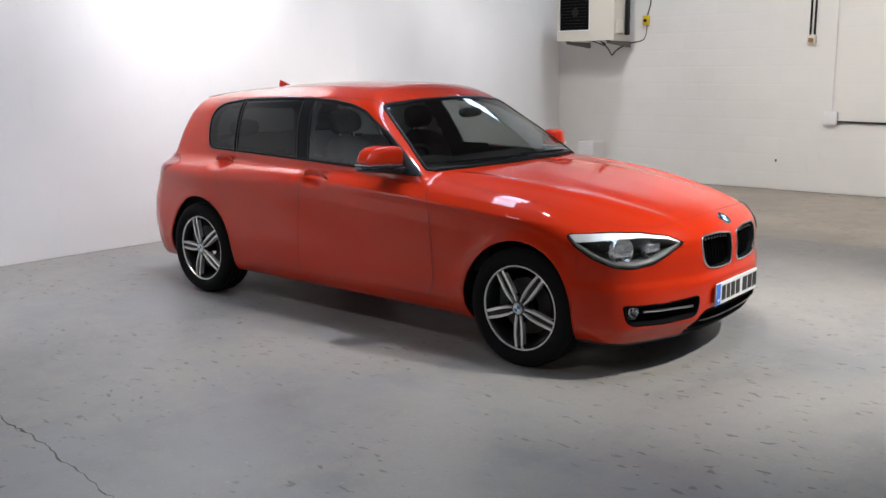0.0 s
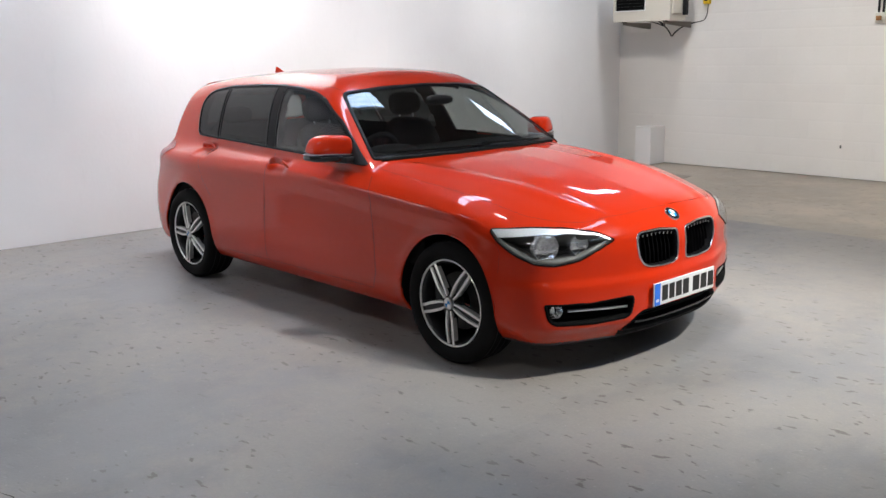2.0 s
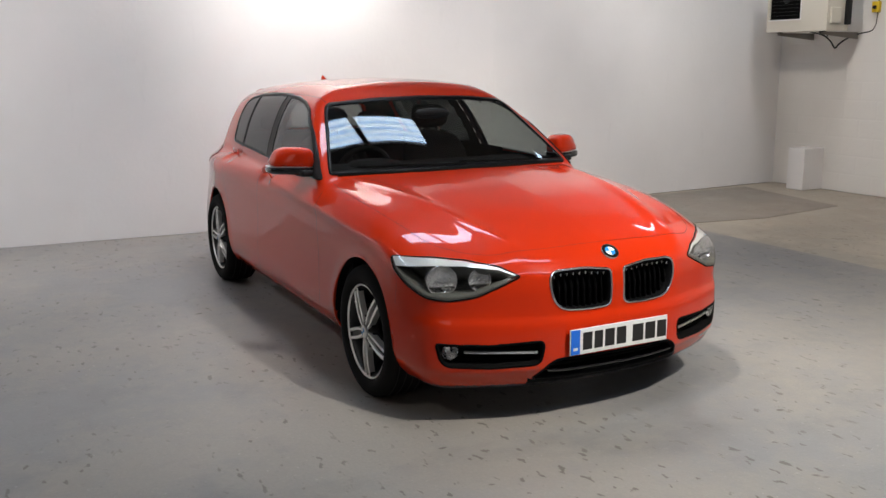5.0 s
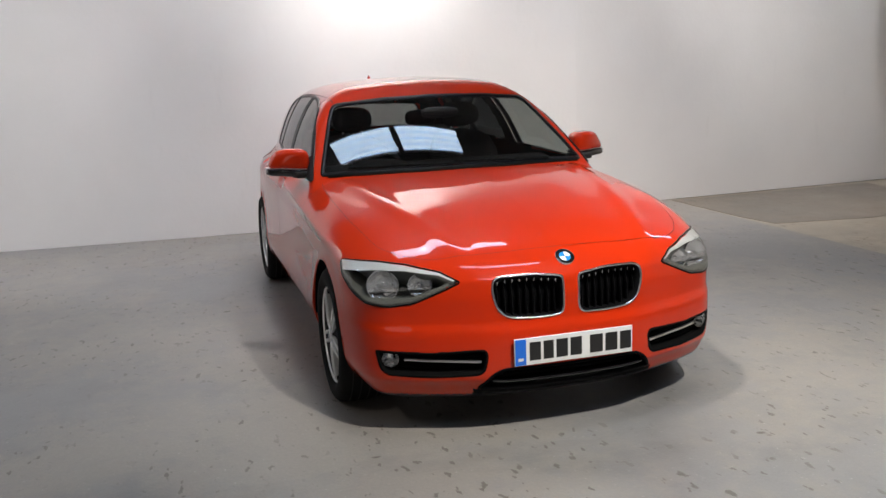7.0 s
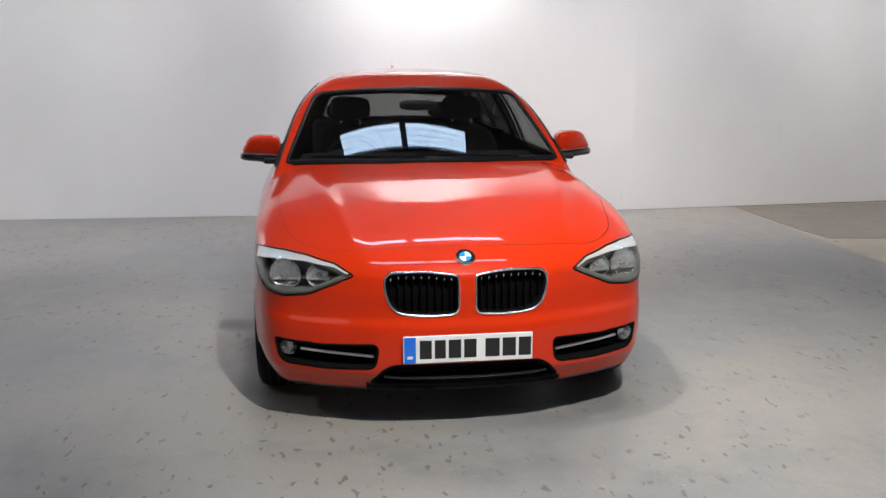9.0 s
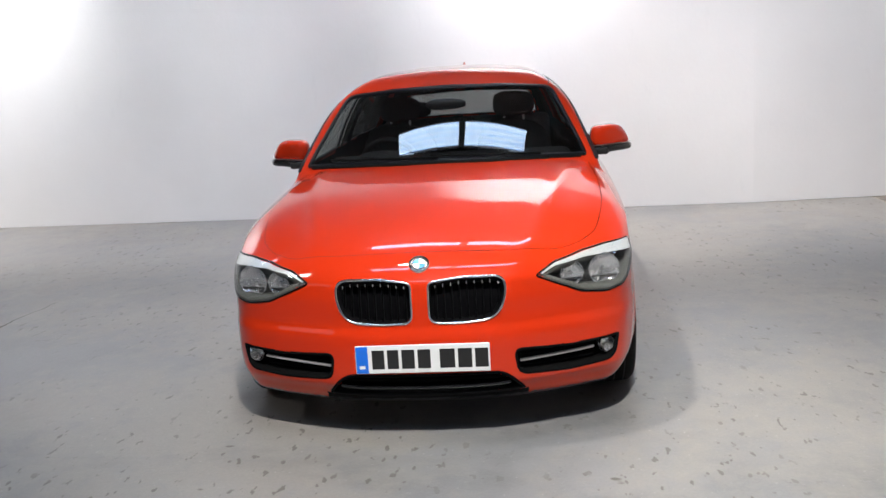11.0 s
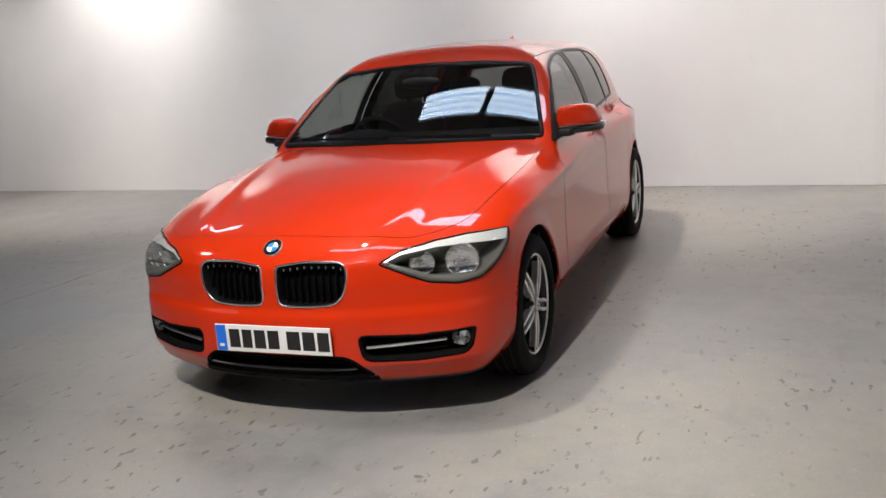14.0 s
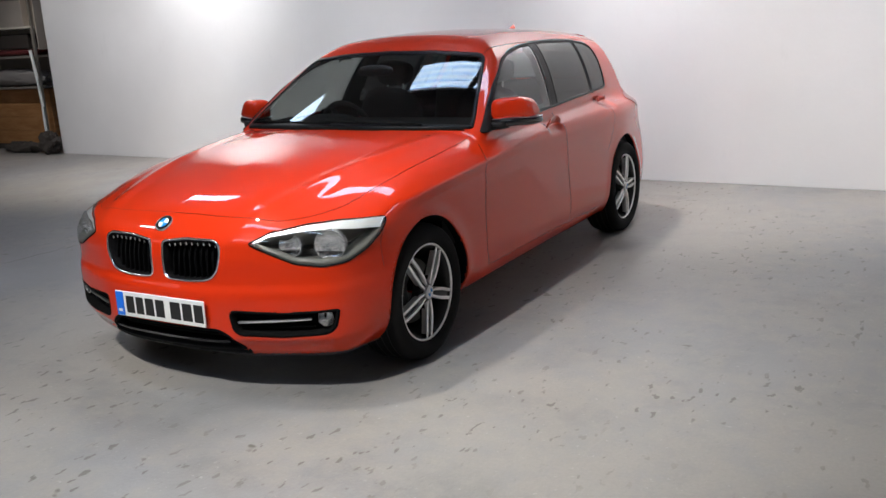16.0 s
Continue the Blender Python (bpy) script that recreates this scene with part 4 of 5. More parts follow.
part("lower_lip", tube([Vector(q) + Vector((-0.005, 0, 0)) for q in p], 0.006, 8), GLOSS, car, "gloss black lower lip of the bumper")
for z in (0.275,):
    p, n_ = cast("front", np.column_stack([yy * 0.85, np.full(40, z)]))
    part("mouth_slat", tube([Vector(q) + Vector((-0.045, 0, 0)) for q in p], 0.008, 6), MESH, car)

# headlamps
BROW_TOP = [(-0.155, 0.674), (-0.085, 0.702), (0.06, 0.7235), (0.20, 0.728), (0.36, 0.722), (0.392, 0.718)]
BROW_LOW = [(-0.150, 0.670), (-0.09, 0.692), (0.05, 0.706), (0.18, 0.703), (0.32, 0.690), (0.366, 0.684)]


def strip(view, top, low, lift, side, n=40, rows=5):
    """A skin between two lines of (u, v) pairs, lifted off the body."""
    def walk_line(pts):
        q = np.array(pts, float)
        t = np.concatenate([[0], np.cumsum(np.hypot(*np.diff(q, axis=0).T))])
        s_ = np.linspace(0, t[-1], n)
        return np.column_stack([np.interp(s_, t, q[:, 0]), np.interp(s_, t, q[:, 1])])
    a, b = walk_line(top), walk_line(low)
    p, nn = cast(view, np.vstack([a + (b - a) * k / (rows - 1) for k in range(rows)]), side)
    f = [(r * n + i, r * n + i + 1, (r + 1) * n + i + 1, (r + 1) * n + i) for r in range(rows - 1) for i in range(n - 1)]
    return p + lift * nn, [q[::-1] for q in f] if side > 0 else f, nn
for side in (1, -1):
    lamp_ = part("headlamp", sheet("corner", HEADLAMP, -0.095, side, 8), LAMP_DARK, car, "dark headlamp with two round chrome reflectors")
    part("bezel", band("corner", inset(HEADLAMP, -0.003), 0.024, 0.0004, side, 0.095), GREY_TRIM, lamp_)
    part("gasket", ring("corner", HEADLAMP, 0.0036, 0.0, side, 8), LIP, lamp_)
    part("brow", strip("corner", BROW_TOP, BROW_LOW, 0.0022, side), BROW_SILVER, lamp_, "silver brow strip along the top of the lamp")
    for (x, y, z), r in (((0.545, 0.738, 0.642), 0.064), ((0.632, 0.606, 0.650), 0.047)):
        m = look((x - 0.032, (y - 0.018) * side, z), (x + 1.0, (y + 0.30) * side, z + 0.02)) @ pose(0, 0, 0, 180, 0, 0)
        bowl = part("reflector", lathe([(0.0, -0.017), (0.35 * r, -0.016), (0.7 * r, -0.011), (0.92 * r, -0.003), (r, 0.003), (1.03 * r, 0.003), (1.04 * r, -0.004), (1.04 * r, -0.03)], 36, "z"), LAMP_CHROME, lamp_, "chrome reflector bowl")
        bowl.matrix_world = m
        bulb = part("bulb_cap", lathe([(0.0, -0.008), (0.10 * r, -0.009), (0.14 * r, -0.013), (0.14 * r, -0.045)], 20, "z"), LAMP_CHROME, None)
        bulb.matrix_world = m
        under(bulb, lamp_)
        visor = part("visor", box((1.62 * r, 0.004, 0.020), (0, 0.42 * r, -0.004), 0.001, 1), LAMP_DARK, None)
        visor.matrix_world = m
        under(visor, lamp_)
    part("lamp_cover", sheet("corner", HEADLAMP, 0.0048, side, 10), LENS, lamp_, "clear lamp cover").visible_shadow = False

# badge, plate, aerial fin
b0, bn = onto(form, [[0.705, 0.0, 0.733]], 6)
m = look(Vector(b0[0]), Vector(b0[0]) - Vector(bn[0]))
badge = part("badge", lathe([(0.0, 0.004), (0.024, 0.004), (0.027, 0.0045), (0.038, 0.0045), (0.041, 0.003), (0.041, -0.01)], 40, "z"), GLOSS, car, "round blue, white and black badge")
badge.matrix_world = m
rim_ = part("badge_rim", lathe([(0.038, 0.003), (0.0395, 0.006), (0.0415, 0.003), (0.0415, -0.008)], 40, "z"), CHROME, None)
rim_.matrix_world = m
under(rim_, badge)
for k in range(4):
    bm = bmesh.new()
    pts = [(0, 0)] + [(0.0245 * math.cos(w), 0.0245 * math.sin(w)) for w in np.radians(np.linspace(k * 90, k * 90 + 90, 9))]
    bm.faces.new([bm.verts.new((x, y, 0.0052)) for x, y in pts])
    q = part("badge_quarter", bm, BADGE_BLUE if k % 2 else BADGE_WHITE, None, smooth=False)
    q.matrix_world = m
    under(q, badge)

PX, PZ = 0.7895, 0.379
plate = part("number_plate", box((0.008, 0.522, 0.113), (PX, 0, PZ), 0.003), PLATE_WHITE, car, "white number plate with black bars and a blue end band", smooth=False)
part("blue_band", box((0.002, 0.046, 0.107), (PX + 0.0045, -0.2345, PZ)), PLATE_BLUE, plate, smooth=False)
part("band_mark", box((0.001, 0.022, 0.012), (PX + 0.006, -0.2345, PZ - 0.030)), PLATE_WHITE, plate, smooth=False)
y = -0.196
for k, wide in enumerate((0.048, 0.044, 0.050, 0.050, 0.058, 0.054, 0.050)):
    part("character_bar", box((0.0016, wide, 0.076), (PX + 0.0045, y + wide / 2, PZ)), PLATE_BLACK, plate, smooth=False)
    y += wide + (0.036 if k == 3 else 0.012)

bm = bmesh.new()
rows = []
for s in np.linspace(0, 1, 9):
    h = 0.062 * (1 - s) ** 1.3 * (1 if s > 0 else 0.96) + 0.002
    x = -2.775 + 0.15 * s
    wdt = 0.026 * math.sqrt(max(0.05, 1 - s * s * 0.9))
    base = float(roof_z(np.array(x))) + 0.020
    rows.append([bm.verts.new((x - 0.012 * (1 - s) * t, y_ * wdt * (1 - 0.75 * t), base + h * t)) for y_, t in ((-1, 0), (-1, 0.5), (-0.6, 0.95), (0, 1), (0.6, 0.95), (1, 0.5), (1, 0))])
for r, s in zip(rows, rows[1:]):
    for k in range(6):
        bm.faces.new((r[k], r[k + 1], s[k + 1], s[k]))
bm.faces.new(rows[0])
part("aerial_fin", bm, RED, car, "red shark-fin aerial on the roof")


# roof spoiler: a thin tapering shelf carrying the roof line on behind the rear window
bm = bmesh.new()
rows = []
for y in np.linspace(-0.42, 0.42, 33):
    row, drop = [], 0.05 * (y / 0.6) ** 2 + 0.01 * (y / 0.6) ** 4
    for x in np.linspace(-2.96, -3.172 + 0.45 * y * y, 9):
        row.append((x, float(roof_z(np.array(x))) + 0.033 - drop))
    tail = row[-1]
    row += [(tail[0] - 0.006, tail[1] - 0.008), (tail[0] + 0.004, tail[1] - 0.020), (tail[0] + 0.06, tail[1] - 0.035)]
    rows.append([bm.verts.new((x, y, z)) for x, z in row])
for r, s in zip(rows, rows[1:]):
    for k in range(len(r) - 1):
        bm.faces.new((r[k], r[k + 1], s[k + 1], s[k]))
bm.faces.new(rows[0]), bm.faces.new(rows[-1][::-1])
part("roof_spoiler", bm, RED, car, "red roof spoiler above the rear window")

# door mirrors, handles
def egg(half, at, power=2.6, n=28, cut=None):
    """A rounded block with tapering outer end."""
    bm = bmesh.new()
    bmesh.ops.create_uvsphere(bm, u_segments=n, v_segments=n // 2, radius=1.0)
    for v in bm.verts:
        d = sum(abs(c) ** power for c in v.co) ** (1 / power)
        v.co = v.co / d
        taper = 1 - 0.16 * (v.co.y + 1) / 2
        v.co = Vector((v.co.x * half[0] * taper, v.co.y * half[1], v.co.z * half[2] * taper)) + Vector(at)
        if cut:
            v.co = cut(v.co)
    return bm


for side in (1, -1):
    def bend(v):
        s = (v.y - 0.80) / 0.2
        y = 0.80 + (v.y - 0.80) * (1 - 0.30 * max(0.0, v.z - 0.985) / 0.11)
        return Vector((v.x - 0.07 * s * abs(s), y * side, v.z + 0.012 * s - 0.02 * max(0, s - 0.6)))
    mirror = part("mirror", egg((0.080, 0.115, 0.060), (-0.905, 0.885, 1.036), 4.2, 36, bend), RED, car, "red door mirror with black lower shell")
    part("lower_shell", egg((0.084, 0.117, 0.028), (-0.905, 0.885, 0.970), 3.4, 28, bend), GLOSS, mirror)
    part("trim_line", egg((0.0855, 0.1185, 0.0035), (-0.905, 0.885, 0.990), 3.8, 28, bend), SATIN, mirror)
    part("mirror_glass", egg((0.005, 0.088, 0.046), (-0.968, 0.880, 1.034), 3.0, 24, bend), MIRROR, mirror)
    part("arm", box((0.095, 0.13, 0.034), (-0.855, 0.805 * side, 0.962), 0.010, 2, (0, 0, -12 * side)), BLACK, mirror)
    foot = outline([-0.70, 0.935, -0.90, 0.942, -0.93, 0.98, -0.90, 1.045, -0.86, 1.05], 50, 1)
    part("mirror_foot", sheet("side", foot, 0.008, side, 4), BLACK, car)
    for x, z in ((-1.515, 0.880), (-2.505, 0.916)):
        c = np.column_stack([np.linspace(x + 0.115, x - 0.115, 17), z + 0.004 * np.linspace(-1, 1, 17)])
        p, n_ = cast("side", c, side)
        bm = bmesh.new()
        rows = []
        for q, m, s in zip(p, n_, np.linspace(-1, 1, 17)):
            h = 0.0145 * (1 - 0.35 * s ** 4) * (0.25 if abs(s) == 1 else 1)
            out = 0.036 * (1 - s ** 6) + 0.002 + 0.014 * max(0.0, 1 - (s * 1.2) ** 4)
            q, m = Vector(q), Vector(m)
            rows.append([bm.verts.new(q + m * (out * o) + Vector((0, 0, h * u))) for o, u in ((0.45, -1), (0.95, -0.6), (1, 0), (0.95, 0.6), (0.45, 1))])
        for r, s in zip(rows, rows[1:]):
            for k in range(4):
                bm.faces.new((r[k], r[k + 1], s[k + 1], s[k]))
        handle = part("door_handle", bm, RED, car)
    tail_ = outline([-3.02, 0.885, -3.10, 0.925, -3.20, 0.93, -3.32, 0.90, -3.34, 0.84, -3.24, 0.80, -3.16, 0.82], 60, 2)
    part("tail_lamp", sheet("side", tail_, 0.004, side, 5), TAIL, car, "red tail lamp lens")


# wheels
def wheel(cx, side, spin):
    m = pose(cx, 0.760 * side, HUB_Z, 0, 0, 0 if side > 0 else 180)

    def add(name, geo, mat, parent, label="", smooth=True):
        ob = part(name, geo, mat, None, label, smooth)
        ob.matrix_world = m
        return under(ob, parent)

    hub = add("wheel", lathe([(0.185, -0.10), (0.190, -0.03), (0.196, 0.03), (0.202, 0.072), (0.214, 0.090), (0.2205, 0.094), (0.224, 0.090), (0.224, -0.10)], 64, "y"), DARK_ALLOY, car, "five double-spoke alloy wheel")
    add("rim_edge", lathe([(0.2135, 0.0905), (0.2165, 0.0965), (0.2205, 0.0975), (0.2245, 0.0935)], 72, "y"), ALLOY, hub, "bright machined rim edge")
    add("tyre", lathe([(0.221, 0.092), (0.235, 0.107), (0.258, 0.1135), (0.280, 0.111), (0.297, 0.101), (0.308, 0.086), (0.3125, 0.066), (0.314, 0.03), (0.314, -0.03), (0.3125, -0.066),
                       (0.305, -0.092), (0.28, -0.111), (0.24, -0.108), (0.221, -0.095)], 72, "y"), RUBBER, hub, "black low-profile road tyre")
    for r in (0.06, 0.02, -0.02, -0.06):
        add("tread_groove", lathe([(0.3146, r - 0.003), (0.3146, r + 0.003)], 64, "y"), BLACK, hub)
    for k in range(5):
        w0_ = 90 + 72 * k + spin
        for s in (-1, 1):
            bm = bmesh.new()
            rows = []
            for t in np.linspace(0, 1, 11):
                r = 0.036 + 0.176 * t
                mid = s * float(np.interp(t, (0, 0.25, 0.55, 1), (0.012, 0.0195, 0.0215, 0.0185)))
                wd = float(np.interp(t, (0, 0.3, 0.7, 1), (0.0045, 0.0072, 0.0078, 0.0072)))
                yo = 0.094 + 0.010 * math.sin(math.pi * (0.25 + 0.6 * t)) - 0.008 * t
                rows.append([bm.verts.new((mid + e * wd, yo + dy, r)) for e, dy in ((-1, -0.030), (-1, -0.002), (-0.75, 0.0), (0.75, 0.0), (1, -0.002), (1, -0.030))])
            for a_, b_ in zip(rows, rows[1:]):
                for i in range(5):
                    bm.faces.new((a_[i], a_[i + 1], b_[i + 1], b_[i]))
            bmesh.ops.rotate(bm, matrix=Matrix.Rotation(radians(w0_ - 90), 3, "Y"), verts=bm.verts)
            add("spoke", bm, ALLOY, hub)
        bm = bmesh.new()
        rows = []
        for t in np.linspace(0, 1, 6):
            r, wd, yo = 0.05 + 0.165 * t, 0.024 + 0.003 * t, 0.086 + 0.006 * math.sin(math.pi * t)
            rows.append([bm.verts.new((e * wd, yo + dy, r)) for e, dy in ((-1, -0.03), (-1, 0), (-0.3, -0.006), (0.3, -0.006), (1, 0), (1, -0.03))])
        for a_, b_ in zip(rows, rows[1:]):
            for i in range(5):
                bm.faces.new((a_[i], a_[i + 1], b_[i + 1], b_[i]))
        bmesh.ops.rotate(bm, matrix=Matrix.Rotation(radians(w0_ - 90), 3, "Y"), verts=bm.verts)
        add("spoke_pocket", bm, DARK_ALLOY, hub)
        bm = lathe([(0.0, 0.098), (0.006, 0.098), (0.008, 0.092), (0.008, 0.08)], 10, "y", at=(0.042 * math.sin(radians(72 * k + 36 + spin)), 0, 0.042 * math.cos(radians(72 * k + 36 + spin))))
        add("wheel_bolt", bm, STEEL, hub)
    add("hub_plate", lathe([(0.0, 0.094), (0.034, 0.094), (0.052, 0.088), (0.060, 0.075), (0.062, 0.05)], 40, "y"), DARK_ALLOY, hub)
    cap = add("hub_cap", lathe([(0.0, 0.108), (0.024, 0.1075), (0.030, 0.105), (0.033, 0.098), (0.033, 0.08)], 36, "y"), SATIN, hub)
    for k in range(4):
        bm = bmesh.new()
        pts = [(0, 0)] + [(0.019 * math.cos(w), 0.019 * math.sin(w)) for w in np.radians(np.linspace(k * 90, k * 90 + 90, 7))]
        bm.faces.new([bm.verts.new((a_, 0.1095, b_)) for a_, b_ in pts])
        add("cap_quarter", bm, BADGE_BLUE if k % 2 else BADGE_WHITE, hub, smooth=False)
    add("brake_disc", lathe([(0.07, 0.02), (0.148, 0.02), (0.150, 0.01), (0.150, -0.01), (0.07, -0.01)], 48, "y"), STEEL, hub)
    add("brake_caliper", box((0.07, 0.06, 0.14), (0.125, 0.02, 0.02), 0.012), DARK_ALLOY, hub)


for cx in (0.0, AXLE):
    for side in (1, -1):
        wheel(cx, side, {(True, -1): 36, (False, -1): 18, (True, 1): 36, (False, 1): 54}[(cx == 0.0, side)])


# cabin: seats, wheel, dash
def seat(x, y):
    s = part("seat", box((0.50, 0.50, 0.16), (x + 0.10, y, 0.50), 0.06, 3), SEAT, car, "dark cloth front seat with headrest")
    back = egg((0.075, 0.235, 0.33), (0, 0, 0), 3.4, 24)
    bmesh.ops.transform(back, matrix=pose(x - 0.20, y, 0.80, 0, -16, 0), verts=back.verts)
    part("backrest", back, SEAT, s)
    head = egg((0.05, 0.13, 0.085), (0, 0, 0), 3.2, 20)
    bmesh.ops.transform(head, matrix=pose(x - 0.315, y, 1.185, 0, -10, 0), verts=head.verts)
    part("headrest", head, SEAT, s)
    for dy in (-0.06, 0.06):
        part("headrest_post", tube([(x - 0.30, y + dy, 1.08), (x - 0.315, y + dy, 1.17)], 0.007, 6), SATIN, s)


for y in (-0.36, 0.36):
    seat(-1.42, y)
bench = part("rear_seat", box((0.5, 1.25, 0.18), (-2.30, 0, 0.52), 0.06, 3), SEAT, car, "dark rear bench seat")
part("backrest", box((0.14, 1.22, 0.52), (-2.66, 0, 0.80), 0.05, 3, (0, -14, 0)), SEAT, bench)
for y in (-0.38, 0.38):
    part("headrest", egg((0.045, 0.12, 0.065), (-2.75, y, 1.115), 3.0, 20), SEAT, bench)
dash = part("dashboard", box((0.50, 1.36, 0.16), (-0.86, 0, 0.875), 0.05, 3, (0, 6, 0)), LINING, car, "dark dashboard")
part("instrument_hood", egg((0.12, 0.17, 0.05), (-1.0, -0.36, 0.955), 2.4, 20), LINING, dash)
ring_ = lathe([(0.165 + 0.016 * math.cos(w), 0.016 * math.sin(w)) for w in np.linspace(0, math.tau, 12, endpoint=False)], 36, "z", closed=True)
bmesh.ops.transform(ring_, matrix=pose(-1.17, -0.36, 0.90, 0, -68, 0), verts=ring_.verts)
sw = part("steering_wheel", ring_, LINING, car, "dark three-spoke steering wheel")
for w in (90, 210, 330):
    a_ = radians(w)
    m = pose(-1.17, -0.36, 0.90, 0, -68, 0)
    part("wheel_spoke", tube([m @ Vector((0, 0, -0.01)), m @ Vector((0.155 * math.cos(a_), 0.155 * math.sin(a_), 0))], 0.016, 8), LINING, sw)
part("rear_view_mirror", egg((0.02, 0.11, 0.034), (-0.98, 0.0, 1.245), 2.8, 20), BLACK, car)

# ---------- things at the end wall ----------
ac = root("air_conditioner", (-3.875, 6.30, 1.84), "cream outdoor air-conditioning unit on wall brackets", "air conditioner")
AX0, AX1, AY0, AY1, AZ0, AZ1 = -4.33, -3.47, 6.13, 6.47, 1.855, 2.52
MIDZ = (AZ0 + AZ1) / 2
bm = bmesh.new()
# casing with a square opening for the fan
for sx, at in (((0.03, 0.34, 0.665), (AX0 + 0.015, 6.30, MIDZ)), ((0.37, 0.34, 0.665), (AX1 - 0.185, 6.30, MIDZ)),
               ((0.46, 0.34, 0.135), (AX0 + 0.26, 6.30, AZ0 + 0.0675)), ((0.46, 0.34, 0.06), (AX0 + 0.26, 6.30, AZ1 - 0.03)), ((0.46, 0.03, 0.47), (AX0 + 0.26, AY1 - 0.015, 2.225))):
    box(sx, at, bm=bm)
bmesh.ops.remove_doubles(bm, verts=bm.verts, dist=0.0005)
part("casing", bm, CREAM, ac, smooth=False)
# flat black sheet behind the wires stands for the shade inside the fan opening
part("fan_shade_sheet", box((0.46, 0.02, 0.47), (AX0 + 0.26, 6.165, 2.225)), WELL, ac, smooth=False)
part("fan_hub", lathe([(0.0, 0.0), (0.05, 0.0), (0.055, 0.012)], 24, "y", at=(AX0 + 0.26, 6.145, 2.225)), BLACK, ac)
for k in range(12):
    part("grille_wire", tube([(AX0 + 0.03, AY0 + 0.008, 2.0 + 0.04 * k), (AX0 + 0.49, AY0 + 0.008, 2.0 + 0.04 * k)], 0.0022, 5), BLACK, ac)
part("grille_frame", box((0.012, 0.012, 0.47), (AX0 + 0.494, AY0, 2.225)), TRAY, ac, smooth=False)
part("grille_frame", box((0.47, 0.012, 0.012), (AX0 + 0.26, AY0, 1.988)), TRAY, ac, smooth=False)
part("valve_cover", box((0.03, 0.16, 0.17), (AX1 + 0.014, 6.25, 2.02), 0.008), CREAM, ac, smooth=False)
part("side_vent", box((0.05, 0.06, 0.62), (AX1 + 0.026, 6.43, 2.23), 0.006), BLACK, ac, smooth=False)
for x in (AX0 + 0.10, AX1 - 0.14):
    bm = bmesh.new()
    arm = [(AY0 + 0.10, AZ0 - 0.008), (AY0 + 0.10, AZ0 - 0.035), (END_Y, AZ0 - 0.085), (END_Y, AZ0 - 0.008)]
    near, far = [bm.verts.new((x - 0.02, y, z)) for y, z in arm], [bm.verts.new((x + 0.02, y, z)) for y, z in arm]
    bm.faces.new(near), bm.faces.new(far[::-1])
    for k in range(4):
        bm.faces.new((near[k], far[k], far[(k + 1) % 4], near[(k + 1) % 4]))
    bmesh.ops.recalc_face_normals(bm, faces=bm.faces)
    part("bracket_arm", bm, DULL_STEEL, ac, smooth=False)
    part("rubber_foot", box((0.05, 0.06, 0.02), (x, 6.24, AZ0 - 0.0), 0.004), BLACK, ac, smooth=False)


def hang(points, n=24):
    """A smooth cable line through a few points."""
    p = np.array(points, float)
    s = np.linspace(0, 1, len(p))
    t = np.linspace(0, 1, n)
    q = np.column_stack([np.interp(t, s, p[:, i]) for i in range(3)])
    for _ in range(3):
        q[1:-1] = 0.25 * q[:-2] + 0.5 * q[1:-1] + 0.25 * q[2:]
    return [tuple(v) for v in q]


thing("cable", tube(hang([(-3.86, 6.46, 1.86), (-3.85, 6.66, 1.76), (-3.815, 6.70, 1.655), (-3.79, 6.72, 1.71), (-3.73, 6.76, 1.77), (-3.59, 6.80, 1.83), (-3.40, 6.805, 1.85), (-3.36, 6.805, 1.94), (-3.355, 6.805, 2.06)], 40), 0.0085, 8), BLACK, "black cable looping from the air conditioner to its isolator", "cable")
thing("cable", tube(hang([(-3.99, 6.46, 1.86), (-3.99, 6.66, 1.83), (-3.95, 6.70, 1.80), (-3.90, 6.68, 1.82), (-3.87, 6.46, 1.86)], 24), 0.007, 8), BLACK, "short black cable loop under the air conditioner", "cable")
iso = root("isolator_switch", (-3.355, END_Y, 2.115), "yellow isolator switch with black knob on the wall", "switch")
part("case", box((0.085, 0.055, 0.12), (-3.355, END_Y - 0.0275, 2.115), 0.008), YELLOW, iso)
part("knob", lathe([(0.0, -0.02), (0.018, -0.02), (0.022, 0.0)], 16, "y", at=(-3.355, END_Y - 0.056, 2.11)), BLACK, iso)
thing("cable", tube([(-3.355, 6.803, 2.17), (-3.31, 6.803, 2.32), (-3.30, 6.803, CEILING)], 0.010, 8), BLACK, "black cable running up the wall from the isolator", "cable")
thing("boxing", box((0.245, 0.33, 0.50), (-4.06, END_Y - 0.165, 0.25), 0.006), WHITE_WALL, "white painted boxing standing at the foot of the wall", "boxing", smooth=False)
for dx in (-0.025, 0.025):
    thing("cable", tube([(-1.18 + dx, END_Y - 0.034, 1.86), (-1.18 + dx, END_Y - 0.034, CEILING)], 0.013, 8), BLACK, "black cable running down the end wall", "cable", group="cables on the end wall")
out = root("wall_outlet", (-1.18, END_Y - 0.02, 1.80), "small cream and brown outlet where two cables end", "outlet")
part("case", box((0.10, 0.05, 0.11), (-1.18, END_Y - 0.044, 1.805), 0.008), CREAM, out)
part("plug", box((0.05, 0.04, 0.05), (-1.18, END_Y - 0.085, 1.80), 0.008), WOOD, out)
jb = root("junction_box", (-0.90, END_Y - 0.02, 0.89), "grey junction box on the end wall", "junction box")
